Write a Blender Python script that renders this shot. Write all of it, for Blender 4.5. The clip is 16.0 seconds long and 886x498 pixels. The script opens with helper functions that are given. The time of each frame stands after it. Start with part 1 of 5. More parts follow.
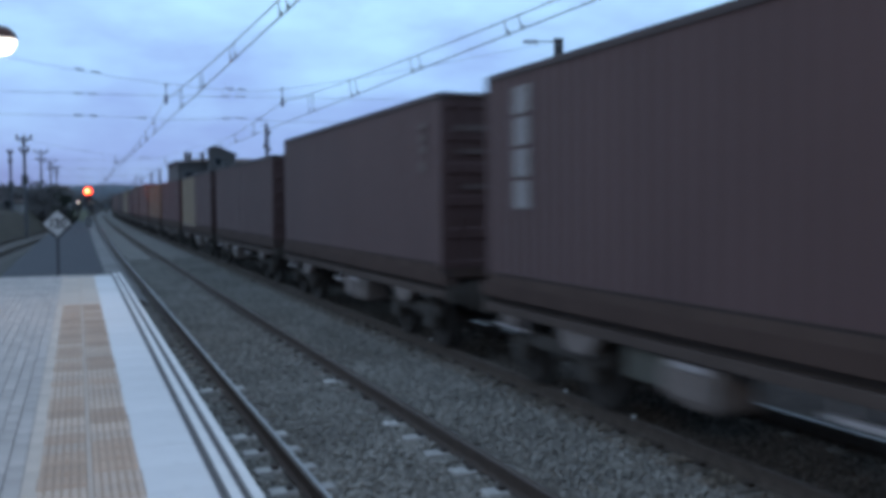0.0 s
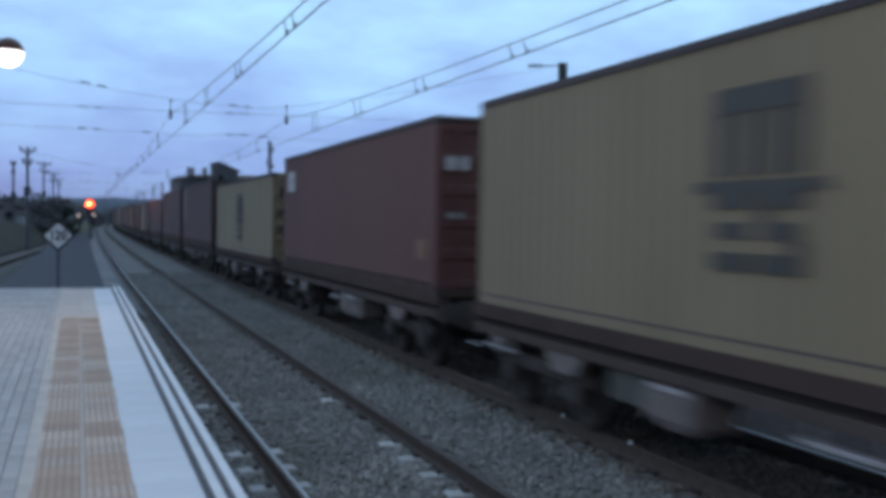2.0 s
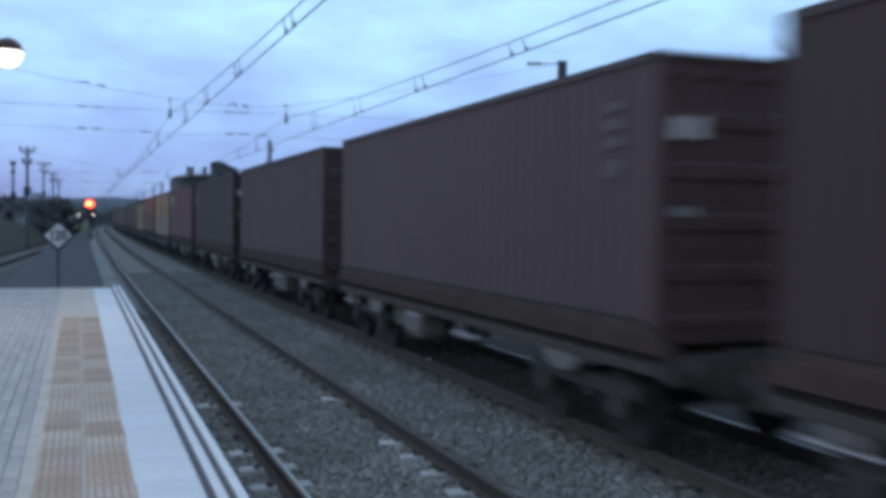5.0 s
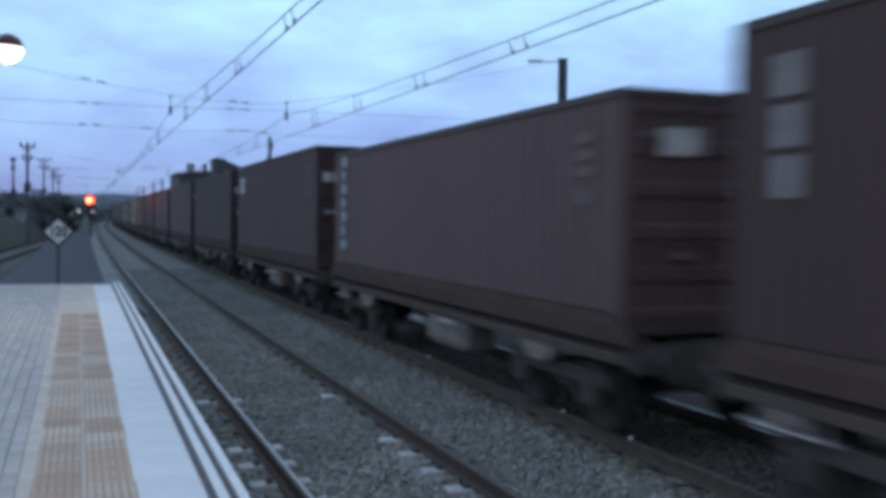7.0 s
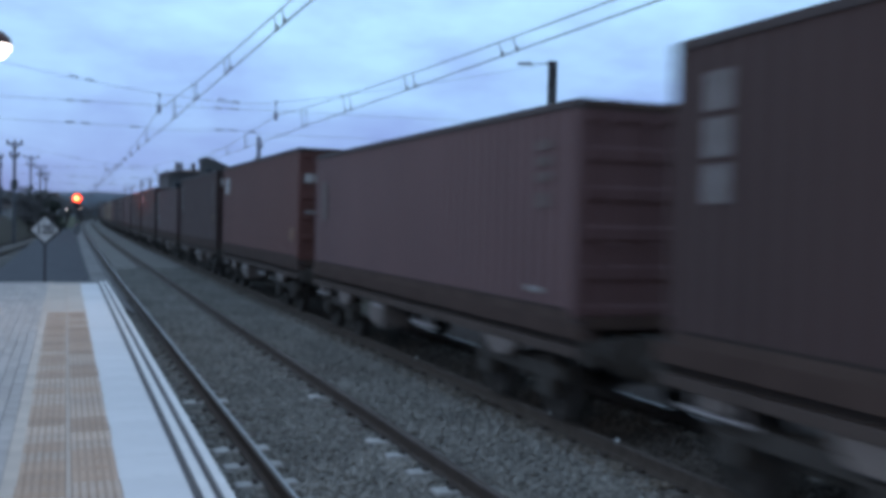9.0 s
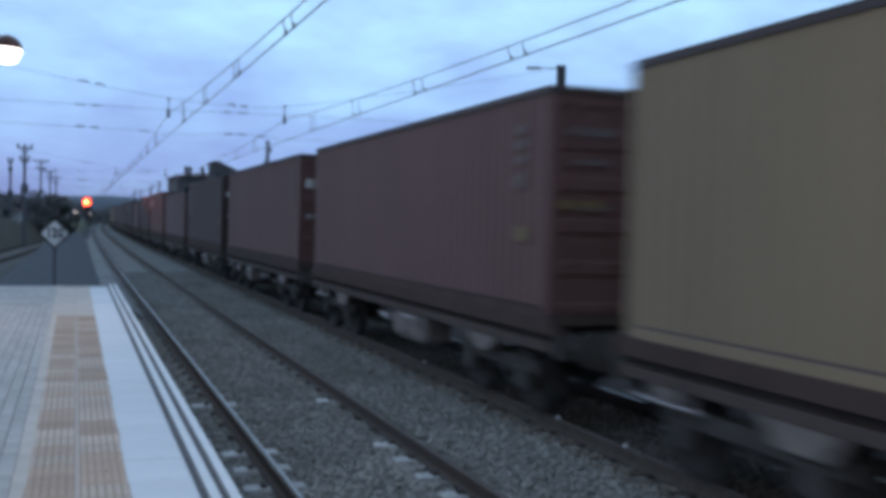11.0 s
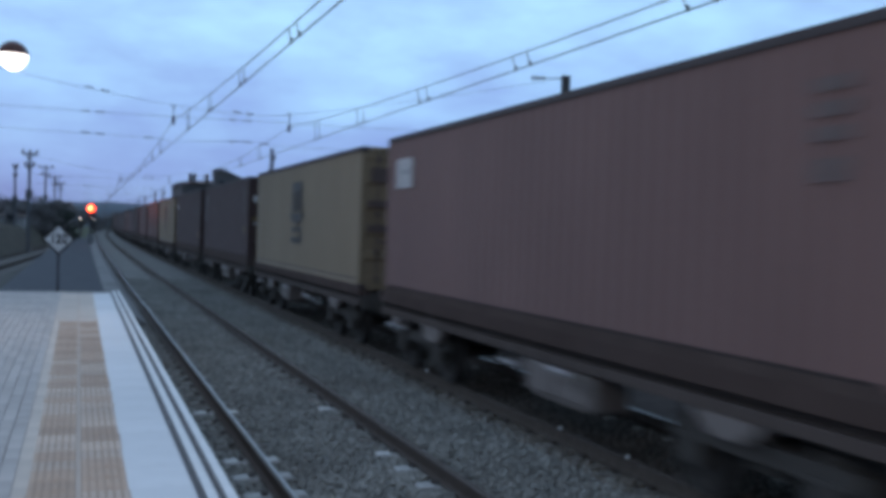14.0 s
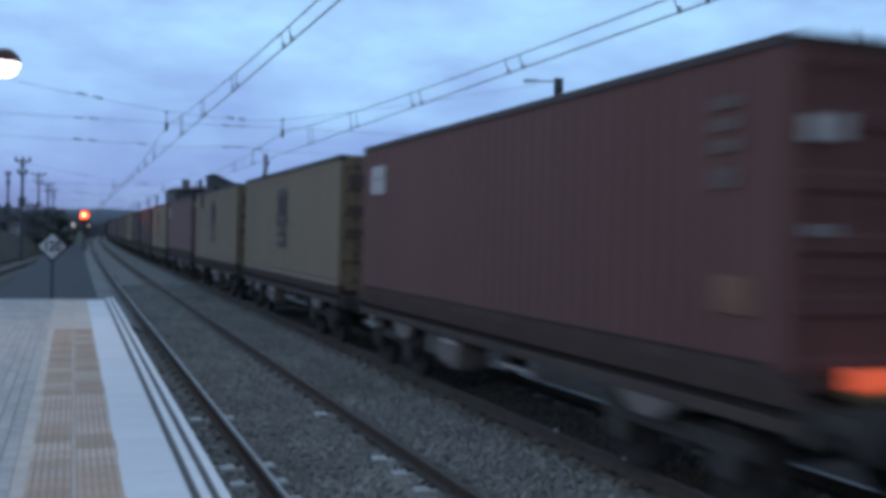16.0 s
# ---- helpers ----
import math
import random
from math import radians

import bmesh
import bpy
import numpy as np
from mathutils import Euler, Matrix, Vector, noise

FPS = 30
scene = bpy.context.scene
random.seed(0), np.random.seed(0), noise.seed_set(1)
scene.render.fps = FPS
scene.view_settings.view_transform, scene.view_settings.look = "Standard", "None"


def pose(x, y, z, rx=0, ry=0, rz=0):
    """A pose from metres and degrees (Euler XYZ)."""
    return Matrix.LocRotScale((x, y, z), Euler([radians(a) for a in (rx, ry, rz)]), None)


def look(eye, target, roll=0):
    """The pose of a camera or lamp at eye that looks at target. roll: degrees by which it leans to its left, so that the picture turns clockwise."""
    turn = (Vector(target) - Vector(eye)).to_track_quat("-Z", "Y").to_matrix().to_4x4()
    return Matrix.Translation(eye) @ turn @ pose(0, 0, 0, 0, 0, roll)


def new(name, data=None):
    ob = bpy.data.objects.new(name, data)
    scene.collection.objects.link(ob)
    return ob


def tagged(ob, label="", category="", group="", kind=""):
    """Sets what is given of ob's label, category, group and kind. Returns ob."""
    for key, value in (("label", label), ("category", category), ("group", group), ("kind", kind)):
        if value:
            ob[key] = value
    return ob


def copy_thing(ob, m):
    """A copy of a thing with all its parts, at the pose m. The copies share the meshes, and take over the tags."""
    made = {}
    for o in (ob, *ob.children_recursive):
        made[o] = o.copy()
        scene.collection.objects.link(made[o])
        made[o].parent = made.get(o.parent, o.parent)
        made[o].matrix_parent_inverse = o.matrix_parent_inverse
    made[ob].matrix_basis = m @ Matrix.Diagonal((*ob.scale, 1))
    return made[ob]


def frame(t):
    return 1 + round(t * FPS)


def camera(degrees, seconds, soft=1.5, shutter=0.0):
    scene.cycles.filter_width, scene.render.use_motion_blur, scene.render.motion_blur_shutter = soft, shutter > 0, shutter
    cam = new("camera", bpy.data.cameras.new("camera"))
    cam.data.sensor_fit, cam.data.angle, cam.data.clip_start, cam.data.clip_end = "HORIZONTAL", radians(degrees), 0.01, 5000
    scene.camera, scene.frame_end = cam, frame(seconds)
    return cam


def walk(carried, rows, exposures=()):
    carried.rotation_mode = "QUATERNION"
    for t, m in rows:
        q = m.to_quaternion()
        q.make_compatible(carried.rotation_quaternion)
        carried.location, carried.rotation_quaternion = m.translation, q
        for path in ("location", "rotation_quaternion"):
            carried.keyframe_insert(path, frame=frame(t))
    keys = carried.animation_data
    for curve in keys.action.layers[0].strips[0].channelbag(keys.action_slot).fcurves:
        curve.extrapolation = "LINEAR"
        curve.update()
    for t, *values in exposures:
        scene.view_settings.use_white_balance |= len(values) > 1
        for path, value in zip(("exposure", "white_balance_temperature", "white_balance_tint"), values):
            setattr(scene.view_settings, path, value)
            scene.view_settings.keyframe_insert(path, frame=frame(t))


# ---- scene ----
cam = camera(48.5, 16.0, soft=4.9, shutter=0.6)
walk(cam, [
    (0.0, pose(-2.699, 0, 2.395, 87.223, 0.552, -20.403)),
    (0.5, pose(-2.699, 0, 2.395, 87.551, -0.523, -21.051)),
    (1.0, pose(-2.699, 0, 2.395, 87.652, -0.512, -20.796)),
    (1.5, pose(-2.699, 0, 2.395, 88.226, -0.520, -20.537)),
    (2.0, pose(-2.699, 0, 2.395, 88.452, -0.788, -20.335)),
    (2.5, pose(-2.699, 0, 2.395, 88.133, -1.087, -19.617)),
    (3.0, pose(-2.699, 0, 2.395, 88.171, -1.126, -19.037)),
    (3.5, pose(-2.699, 0, 2.395, 88.445, -0.687, -20.030)),
    (4.0, pose(-2.699, 0, 2.395, 88.454, -0.801, -20.384)),
    (6.5, pose(-2.699, 0, 2.395, 88.176, -0.183, -20.214)),
    (7.0, pose(-2.699, 0, 2.395, 88.203, -0.728, -20.330)),
    (7.5, pose(-2.699, 0, 2.395, 88.321, -0.630, -20.562)),
    (8.0, pose(-2.699, 0, 2.395, 88.434, -0.990, -20.615)),
    (8.5, pose(-2.699, 0, 2.395, 88.525, -1.224, -20.824)),
    (9.0, pose(-2.699, 0, 2.395, 88.300, -1.239, -20.989)),
    (11.5, pose(-2.699, 0, 2.395, 88.712, -1.389, -20.337)),
    (12.0, pose(-2.699, 0, 2.395, 88.927, -1.507, -20.191)),
    (12.5, pose(-2.699, 0, 2.395, 88.960, -1.506, -19.981)),
    (13.0, pose(-2.699, 0, 2.395, 88.960, -1.548, -20.115)),
    (13.5, pose(-2.699, 0, 2.395, 89.045, -1.781, -20.215)),
    (14.0, pose(-2.699, 0, 2.395, 89.052, -1.772, -20.299)),
    (14.5, pose(-2.699, 0, 2.395, 89.215, -1.563, -20.569)),
    (15.0, pose(-2.699, 0, 2.395, 89.391, -1.471, -20.661)),
    (15.5, pose(-2.699, 0, 2.395, 89.231, -1.364, -20.791)),
    (16.0, pose(-2.699, 0, 2.395, 89.266, -1.237, -20.626)),
], exposures=[(0.0, 0.02, 6300, 12.5), (0.5, 0.1, 6330, 12.5), (1.0, 0.02, 6280, 12.5), (2.0, -0.05, 6250, 12.5), (2.6, -0.12, 6200, 12.5), (3.5, 0.02, 6250, 12.5), (6.5, 0.12, 6330, 12.5), (7.0, 0.09, 6350, 12.5), (9.0, 0.03, 6300, 12.5),
              (12.0, 0.0, 6250, 12.5), (13.5, -0.05, 6230, 12.5), (14.5, -0.14, 6150, 12.5), (15.5, -0.22, 6100, 12.5), (16.0, -0.18, 6100, 12.5)])

# ---- world and light: overcast dusk, blue cloud sheet ----
world = bpy.data.worlds.new("dusk_sky")
scene.world = world
world.use_nodes = True
wn, wl = world.node_tree.nodes, world.node_tree.links
wn.clear()
w_out = wn.new("ShaderNodeOutputWorld")
w_bg = wn.new("ShaderNodeBackground")
w_bg.inputs["Strength"].default_value = 1.0
w_sky = wn.new("ShaderNodeTexSky")
w_sky.sky_type = 'NISHITA'
w_sky.sun_disc = False
w_sky.sun_elevation = radians(4)
w_sky.sun_rotation = radians(-40)
w_dim = wn.new("ShaderNodeVectorMath")
w_dim.operation = 'SCALE'
w_dim.inputs[3].default_value = 0.1
wl.new(w_sky.outputs[0], w_dim.inputs[0])
w_tc = wn.new("ShaderNodeTexCoord")
w_sep = wn.new("ShaderNodeSeparateXYZ")
wl.new(w_tc.outputs["Generated"], w_sep.inputs[0])
w_ramp = wn.new("ShaderNodeValToRGB")
w_ramp.color_ramp.elements[0].position = 0.0
w_ramp.color_ramp.elements[0].color = (0.225, 0.32, 0.60, 1)
w_ramp.color_ramp.elements[1].position = 0.6
w_ramp.color_ramp.elements[1].color = (0.63, 0.90, 1.27, 1)
for p, c in ((0.05, (0.32, 0.475, 0.88, 1)), (0.12, (0.42, 0.67, 1.08, 1)), (0.20, (0.475, 0.77, 1.15, 1)), (0.32, (0.475, 0.77, 1.15, 1))):
    e = w_ramp.color_ramp.elements.new(p)
    e.color = c
wl.new(w_sep.outputs["Z"], w_ramp.inputs[0])
w_map = wn.new("ShaderNodeMapping")
w_map.inputs["Scale"].default_value = (1.6, 1.6, 4.6)
w_map.inputs["Rotation"].default_value = (0.08, 0.05, 0.3)
wl.new(w_tc.outputs["Generated"], w_map.inputs[0])
w_noise = wn.new("ShaderNodeTexNoise")
w_noise.inputs["Scale"].default_value = 4.2
w_noise.inputs["Detail"].default_value = 6
w_noise.inputs["Roughness"].default_value = 0.55
wl.new(w_map.outputs[0], w_noise.inputs["Vector"])
w_cl = wn.new("ShaderNodeValToRGB")
w_cl.color_ramp.elements[0].position = 0.32
w_cl.color_ramp.elements[0].color = (0.80, 0.77, 0.86, 1)
w_cl.color_ramp.elements[1].position = 0.68
w_cl.color_ramp.elements[1].color = (1.14, 1.19, 1.08, 1)
wl.new(w_noise.outputs["Fac"], w_cl.inputs[0])
w_mul = wn.new("ShaderNodeMix")
w_mul.data_type, w_mul.blend_type = 'RGBA', 'MULTIPLY'
w_mul.inputs["Factor"].default_value = 1.0
wl.new(w_ramp.outputs[0], w_mul.inputs[6])
wl.new(w_cl.outputs[0], w_mul.inputs[7])
w_mix = wn.new("ShaderNodeMix")
w_mix.data_type = 'RGBA'
w_mix.inputs["Factor"].default_value = 0.93
wl.new(w_dim.outputs[0], w_mix.inputs[6])
w_side = wn.new("ShaderNodeMapRange")       # the afterglow lies ahead along the line, the sky behind is duller
w_side.interpolation_type = 'SMOOTHSTEP'
w_side.inputs[1].default_value, w_side.inputs[2].default_value = -1.0, 0.65
w_side.inputs[3].default_value, w_side.inputs[4].default_value = 0.5, 1.0
wl.new(w_sep.outputs["Y"], w_side.inputs[0])
w_glow = wn.new("ShaderNodeVectorMath")
w_glow.operation = 'SCALE'
wl.new(w_mul.outputs[2], w_glow.inputs[0])
wl.new(w_side.outputs[0], w_glow.inputs[3])
wl.new(w_glow.outputs[0], w_mix.inputs[7])
wl.new(w_mix.outputs[2], w_bg.inputs["Color"])
wl.new(w_bg.outputs[0], w_out.inputs["Surface"])

sun_data = bpy.data.lights.new("sun", 'SUN')
sun_data.energy, sun_data.angle, sun_data.color = 0.12, radians(40), (1.0, 0.9, 0.82)
sun = new("sun", sun_data)
sun.matrix_world = look((-42, 50, 26), (0, 0, 0))


# ---- materials ----
def mat(name, base, rough=0.7, metal=0.0, scale=6.0, vary=0.25, bump=0.15, fine=60.0, random=0.0, stretch=(1, 1, 1),
        stain=None, stain_at=0.6, island=0.0, spec=0.3):
    """A surface with colour variation at two scales, stains and fine relief, in object space and metres."""
    m = bpy.data.materials.new(name)
    m.use_nodes = True
    n, l = m.node_tree.nodes, m.node_tree.links
    b = n["Principled BSDF"]
    b.inputs["Roughness"].default_value, b.inputs["Metallic"].default_value = rough, metal
    b.inputs["Specular IOR Level"].default_value = spec
    tc = n.new("ShaderNodeTexCoord")
    mp = n.new("ShaderNodeMapping")
    mp.inputs["Scale"].default_value = stretch
    l.new(tc.outputs["Object"], mp.inputs[0])
    n1 = n.new("ShaderNodeTexNoise")
    n1.inputs["Scale"].default_value, n1.inputs["Detail"].default_value = scale, 5
    n2 = n.new("ShaderNodeTexNoise")
    n2.inputs["Scale"].default_value, n2.inputs["Detail"].default_value = fine, 3
    l.new(mp.outputs[0], n1.inputs["Vector"])
    l.new(mp.outputs[0], n2.inputs["Vector"])
    add = n.new("ShaderNodeMath")
    add.operation = 'ADD'
    l.new(n1.outputs["Fac"], add.inputs[0])
    half = n.new("ShaderNodeMath")
    half.operation = 'MULTIPLY'
    half.inputs[1].default_value = 0.6
    l.new(n2.outputs["Fac"], half.inputs[0])
    l.new(half.outputs[0], add.inputs[1])
    mr = n.new("ShaderNodeMapRange")
    mr.inputs[1].default_value, mr.inputs[2].default_value = 0.45, 1.15
    mr.inputs[3].default_value, mr.inputs[4].default_value = 1 - vary, 1 + vary
    l.new(add.outputs[0], mr.inputs[0])
    val = mr.outputs[0]
    if random:
        oi = n.new("ShaderNodeObjectInfo")
        r = n.new("ShaderNodeMapRange")
        r.inputs[3].default_value, r.inputs[4].default_value = 1 - random, 1 + random
        l.new(oi.outputs["Random"], r.inputs[0])
        mm = n.new("ShaderNodeMath")
        mm.operation = 'MULTIPLY'
        l.new(val, mm.inputs[0]), l.new(r.outputs[0], mm.inputs[1])
        val = mm.outputs[0]
    if island:
        ge = n.new("ShaderNodeNewGeometry")
        r = n.new("ShaderNodeMapRange")
        r.inputs[3].default_value, r.inputs[4].default_value = 1 - island, 1 + island
        l.new(ge.outputs["Random Per Island"], r.inputs[0])
        mm = n.new("ShaderNodeMath")
        mm.operation = 'MULTIPLY'
        l.new(val, mm.inputs[0]), l.new(r.outputs[0], mm.inputs[1])
        val = mm.outputs[0]
    sc = n.new("ShaderNodeVectorMath")
    sc.operation = 'SCALE'
    sc.inputs[0].default_value = base
    l.new(val, sc.inputs[3])
    col = sc.outputs[0]
    if stain:
        n3 = n.new("ShaderNodeTexNoise")
        n3.inputs["Scale"].default_value, n3.inputs["Detail"].default_value, n3.inputs["Roughness"].default_value = scale * 0.45, 7, 0.65
        l.new(mp.outputs[0], n3.inputs["Vector"])
        sr = n.new("ShaderNodeMapRange")
        sr.inputs[1].default_value, sr.inputs[2].default_value = stain_at, stain_at + 0.12
        l.new(n3.outputs["Fac"], sr.inputs[0])
        mx = n.new("ShaderNodeMix")
        mx.data_type = 'RGBA'
        l.new(sr.outputs[0], mx.inputs["Factor"])
        l.new(col, mx.inputs[6])
        mx.inputs[7].default_value = (*stain, 1)
        col = mx.outputs[2]
    l.new(col, b.inputs["Base Color"])
    if bump:
        bp = n.new("ShaderNodeBump")
        bp.inputs["Strength"].default_value, bp.inputs["Distance"].default_value = bump, 0.02
        l.new(add.outputs[0], bp.inputs["Height"])
        l.new(bp.outputs[0], b.inputs["Normal"])
    return m


def glow(name, colour, strength):
    m = bpy.data.materials.new(name)
    m.use_nodes = True
    b = m.node_tree.nodes["Principled BSDF"]
    b.inputs["Base Color"].default_value = (*colour, 1)
    b.inputs["Emission Color"].default_value = (*colour, 1)
    b.inputs["Emission Strength"].default_value = strength
    return m


M_BALLAST = mat("ballast_bed", (0.165, 0.162, 0.15), 0.95, scale=3, vary=0.35, bump=0.9, fine=26, stain=(0.105, 0.10, 0.09), stain_at=0.6)
M_STONE = mat("ballast_stone", (0.245, 0.24, 0.222), 0.9, scale=0.8, vary=0.34, bump=0.2, fine=80, island=0.36, stain=(0.16, 0.145, 0.13), stain_at=0.57)
# Browner, darker stones carry the shade that falls beside the freight rail.
M_STONE_BROWN = mat("ballast_stone_brown", (0.16, 0.14, 0.118), 0.9, scale=1.5, vary=0.3, bump=0.2, fine=80, island=0.5)
# The shade under the train is put into these darker stones and bed.
M_STONE_SHADED = mat("ballast_stone_shaded", (0.09, 0.08, 0.071), 0.9, scale=2.0, vary=0.3, bump=0.2, fine=80, island=0.5)
M_BED_SHADED = mat("shaded_ballast_bed", (0.085, 0.076, 0.068), 0.95, spec=0.08, scale=3, vary=0.35, bump=0.8, fine=26)
M_SIDING = mat("siding_ballast", (0.082, 0.078, 0.07), 0.95, scale=2, vary=0.35, bump=0.7, fine=26)
M_CESS = mat("dark_side_strip", (0.06, 0.048, 0.042), 0.95, spec=0.04, scale=2.5, vary=0.35, bump=0.7, fine=28)
M_GROUND = mat("rough_ground", (0.075, 0.08, 0.05), 0.95, spec=0.1, scale=0.35, vary=0.4, bump=0.5, fine=9, stain=(0.09, 0.075, 0.055), stain_at=0.55)
M_RAIL_SIDE = mat("rail_rust", (0.064, 0.049, 0.041), 0.85, scale=8, vary=0.3)
M_RAIL_BROWN = mat("brake_dusted_rail", (0.085, 0.07, 0.06), 0.9, spec=0.1, scale=8, vary=0.3)
M_RAIL_NO_GLINT = mat("rail_head_no_glint", (0.13, 0.11, 0.10), 0.6, 0.5, scale=5, vary=0.2, bump=0.02, stretch=(1, 0.05, 1))
M_RAIL_TOP = mat("rail_head_steel", (0.34, 0.33, 0.32), 0.40, 0.85, scale=5, vary=0.15, bump=0.02, stretch=(1, 0.05, 1))
M_CONCRETE = mat("sleeper_concrete", (0.47, 0.465, 0.45), 0.9, scale=7, vary=0.3, random=0.3, stain=(0.25, 0.235, 0.22), stain_at=0.53)
# Dark concrete: carries the under-train shade; also serves far and siding sleepers.
M_SLEEPER_DARK = mat("dark_sleeper_concrete", (0.15, 0.135, 0.12), 0.9, scale=7, vary=0.3, random=0.2, stain=(0.07, 0.06, 0.05), stain_at=0.5)
M_CLIP = mat("rail_clip_iron", (0.05, 0.04, 0.035), 0.7, 0.4)
M_PLAT_CORE = mat("platform_concrete", (0.33, 0.33, 0.32), 0.9, scale=2, vary=0.2, stain=(0.2, 0.19, 0.18))
M_PAVER = mat("grey_paver", (0.42, 0.375, 0.345), 0.8, scale=1.3, vary=0.2, random=0.1, island=0.1, fine=90, stain=(0.22, 0.215, 0.215), stain_at=0.6)
M_JOINT = mat("paver_joint", (0.20, 0.185, 0.175), 0.95, scale=5)
M_TACT = mat("tactile_beige", (0.48, 0.355, 0.27), 0.8, scale=2.2, vary=0.18, random=0.13, fine=70, stain=(0.40, 0.27, 0.185), stain_at=0.52)
M_TACT_WORN = mat("worn_tactile", (0.56, 0.45, 0.37), 0.8, scale=2.6, vary=0.16, random=0.12, fine=70, stain=(0.43, 0.30, 0.21), stain_at=0.56)
# Groove shade between the pads is put into this darker base colour.
M_TACT_GROOVE = mat("shaded_tile_grooves", (0.37, 0.265, 0.20), 0.9, scale=2.2, vary=0.2, random=0.1, fine=70)
M_SEAM = mat("pale_seam", (0.48, 0.385, 0.315), 0.8, scale=4, vary=0.1)
M_TACT_PALE = mat("pale_beige_paver", (0.50, 0.42, 0.355), 0.8, scale=3, vary=0.12, random=0.08, fine=70)
M_WHITE_SLAB = mat("white_edge_slab", (0.62, 0.61, 0.61), 0.7, scale=2.2, vary=0.08, random=0.05, fine=60, stain=(0.50, 0.495, 0.49), stain_at=0.6)
M_EDGE_WHITE = mat("white_edge_nosing", (0.66, 0.65, 0.64), 0.7, scale=4, vary=0.12)
M_EDGE_DARK = mat("dark_grip_strip", (0.09, 0.085, 0.085), 0.85, scale=6, vary=0.2)
M_ASPHALT = mat("asphalt_path", (0.045, 0.048, 0.057), 0.9, scale=0.7, vary=0.22, fine=45, bump=0.3)
M_KERB = mat("old_concrete_edge", (0.165, 0.163, 0.16), 0.9, scale=0.5, vary=0.4, stain=(0.15, 0.145, 0.14))
M_GALV = mat("galvanised_steel", (0.24, 0.245, 0.25), 0.55, 0.5, scale=4, vary=0.2)
M_POLE = mat("weathered_pole_steel", (0.10, 0.092, 0.092), 0.7, 0.2, scale=4, vary=0.25)
# Mast steel is lightened, with distance haze put into the colour.
M_MAST = mat("hazed_mast_steel", (0.125, 0.128, 0.135), 0.7, 0.2, scale=4, vary=0.2)
M_DARK_STEEL = mat("dark_steel", (0.075, 0.075, 0.085), 0.6, 0.4, scale=5)
M_WIRE = mat("catenary_copper", (0.055, 0.05, 0.05), 0.5, 0.6, scale=3)
M_INSUL = mat("brown_porcelain", (0.035, 0.022, 0.018), 0.35, scale=5)
M_SIGN_WHITE = mat("sign_white", (0.55, 0.56, 0.57), 0.6, scale=4, vary=0.12)
M_SIGN_BLACK = mat("sign_black", (0.02, 0.02, 0.022), 0.5)
M_CAP = mat("lamp_cap_russet", (0.11, 0.045, 0.035), 0.5)
M_POST = mat("painted_post", (0.44, 0.45, 0.46), 0.5, scale=3, vary=0.08)
M_LAMP = glow("lamp_glass", (1.0, 0.90, 0.80), 3.2)
M_RED = glow("signal_red", (1.0, 0.10, 0.03), 30.0)
M_RED_HALO = glow("signal_red_halo", (1.0, 0.07, 0.02), 6.0)
M_WARM = glow("distant_warm_lamp", (1.0, 0.78, 0.66), 5.0)
M_TAIL = glow("tail_lamp_orange", (1.0, 0.14, 0.05), 0.5)
# Distance haze is mixed into this pale grey leaf colour.
M_LEAF = mat("hazed_winter_leaves", (0.15, 0.14, 0.137), 0.9, spec=0.05, scale=1.5, vary=0.18, island=0.15)
M_EVERGREEN = mat("evergreen_leaves", (0.045, 0.05, 0.04), 0.8, scale=1.5, vary=0.3, island=0.4)
M_BARK = mat("bark", (0.12, 0.10, 0.095), 0.9, scale=6, vary=0.3)
M_TWIG = mat("bare_twigs", (0.34, 0.29, 0.30), 0.9, scale=3, vary=0.2)
M_WALL_WHITE = mat("whitewash_wall", (0.38, 0.37, 0.36), 0.85, scale=0.6, vary=0.15, stain=(0.3, 0.29, 0.28))
M_WALL_GREY = mat("grey_render", (0.14, 0.13, 0.13), 0.9, scale=0.6, vary=0.2, stain=(0.1, 0.095, 0.095))
M_ROOF = mat("clay_roof", (0.085, 0.05, 0.04), 0.85, scale=2, vary=0.3)
M_GLASS = mat("dark_window_glass", (0.02, 0.025, 0.03), 0.12, scale=1, vary=0.1, bump=0)
# The bluish tone includes the haze in front of the hills.
M_HILL = mat("far_hill", (0.085, 0.10, 0.12), 0.95, scale=0.03, vary=0.35, fine=0.3, bump=0)
M_BANK = mat("dry_grass_bank", (0.066, 0.058, 0.043), 0.95, scale=0.9, vary=0.4, bump=0.7, fine=12)
# train
PAINT = {}
for key, c in (("brown", (0.095, 0.060, 0.059)), ("dark", (0.067, 0.043, 0.041)), ("red", (0.134, 0.063, 0.055)),
               ("redbrown", (0.124, 0.067, 0.060)), ("rose", (0.188, 0.112, 0.100)), ("maroon", (0.103, 0.046, 0.046)),
               ("yellow", (0.230, 0.174, 0.112)), ("pale_yellow", (0.241, 0.191, 0.120)), ("orange", (0.174, 0.091, 0.054)), ("grey", (0.130, 0.077, 0.078))):
    PAINT[key] = mat("container_paint_" + key, c, 0.72, spec=0.2, scale=0.9, vary=0.13, bump=0.05, fine=30, random=0.06,
                     stain=tuple(0.62 * v for v in c), stain_at=0.66, stretch=(1, 1, 0.35))
    hazed = PAINT[key].node_tree.nodes["Principled BSDF"]      # sheen stands in for distance haze, paler at a slant
    hazed.inputs["Sheen Weight"].default_value, hazed.inputs["Sheen Roughness"].default_value = 0.16, 0.35
    hazed.inputs["Sheen Tint"].default_value = (0.9, 0.82, 0.8, 1)
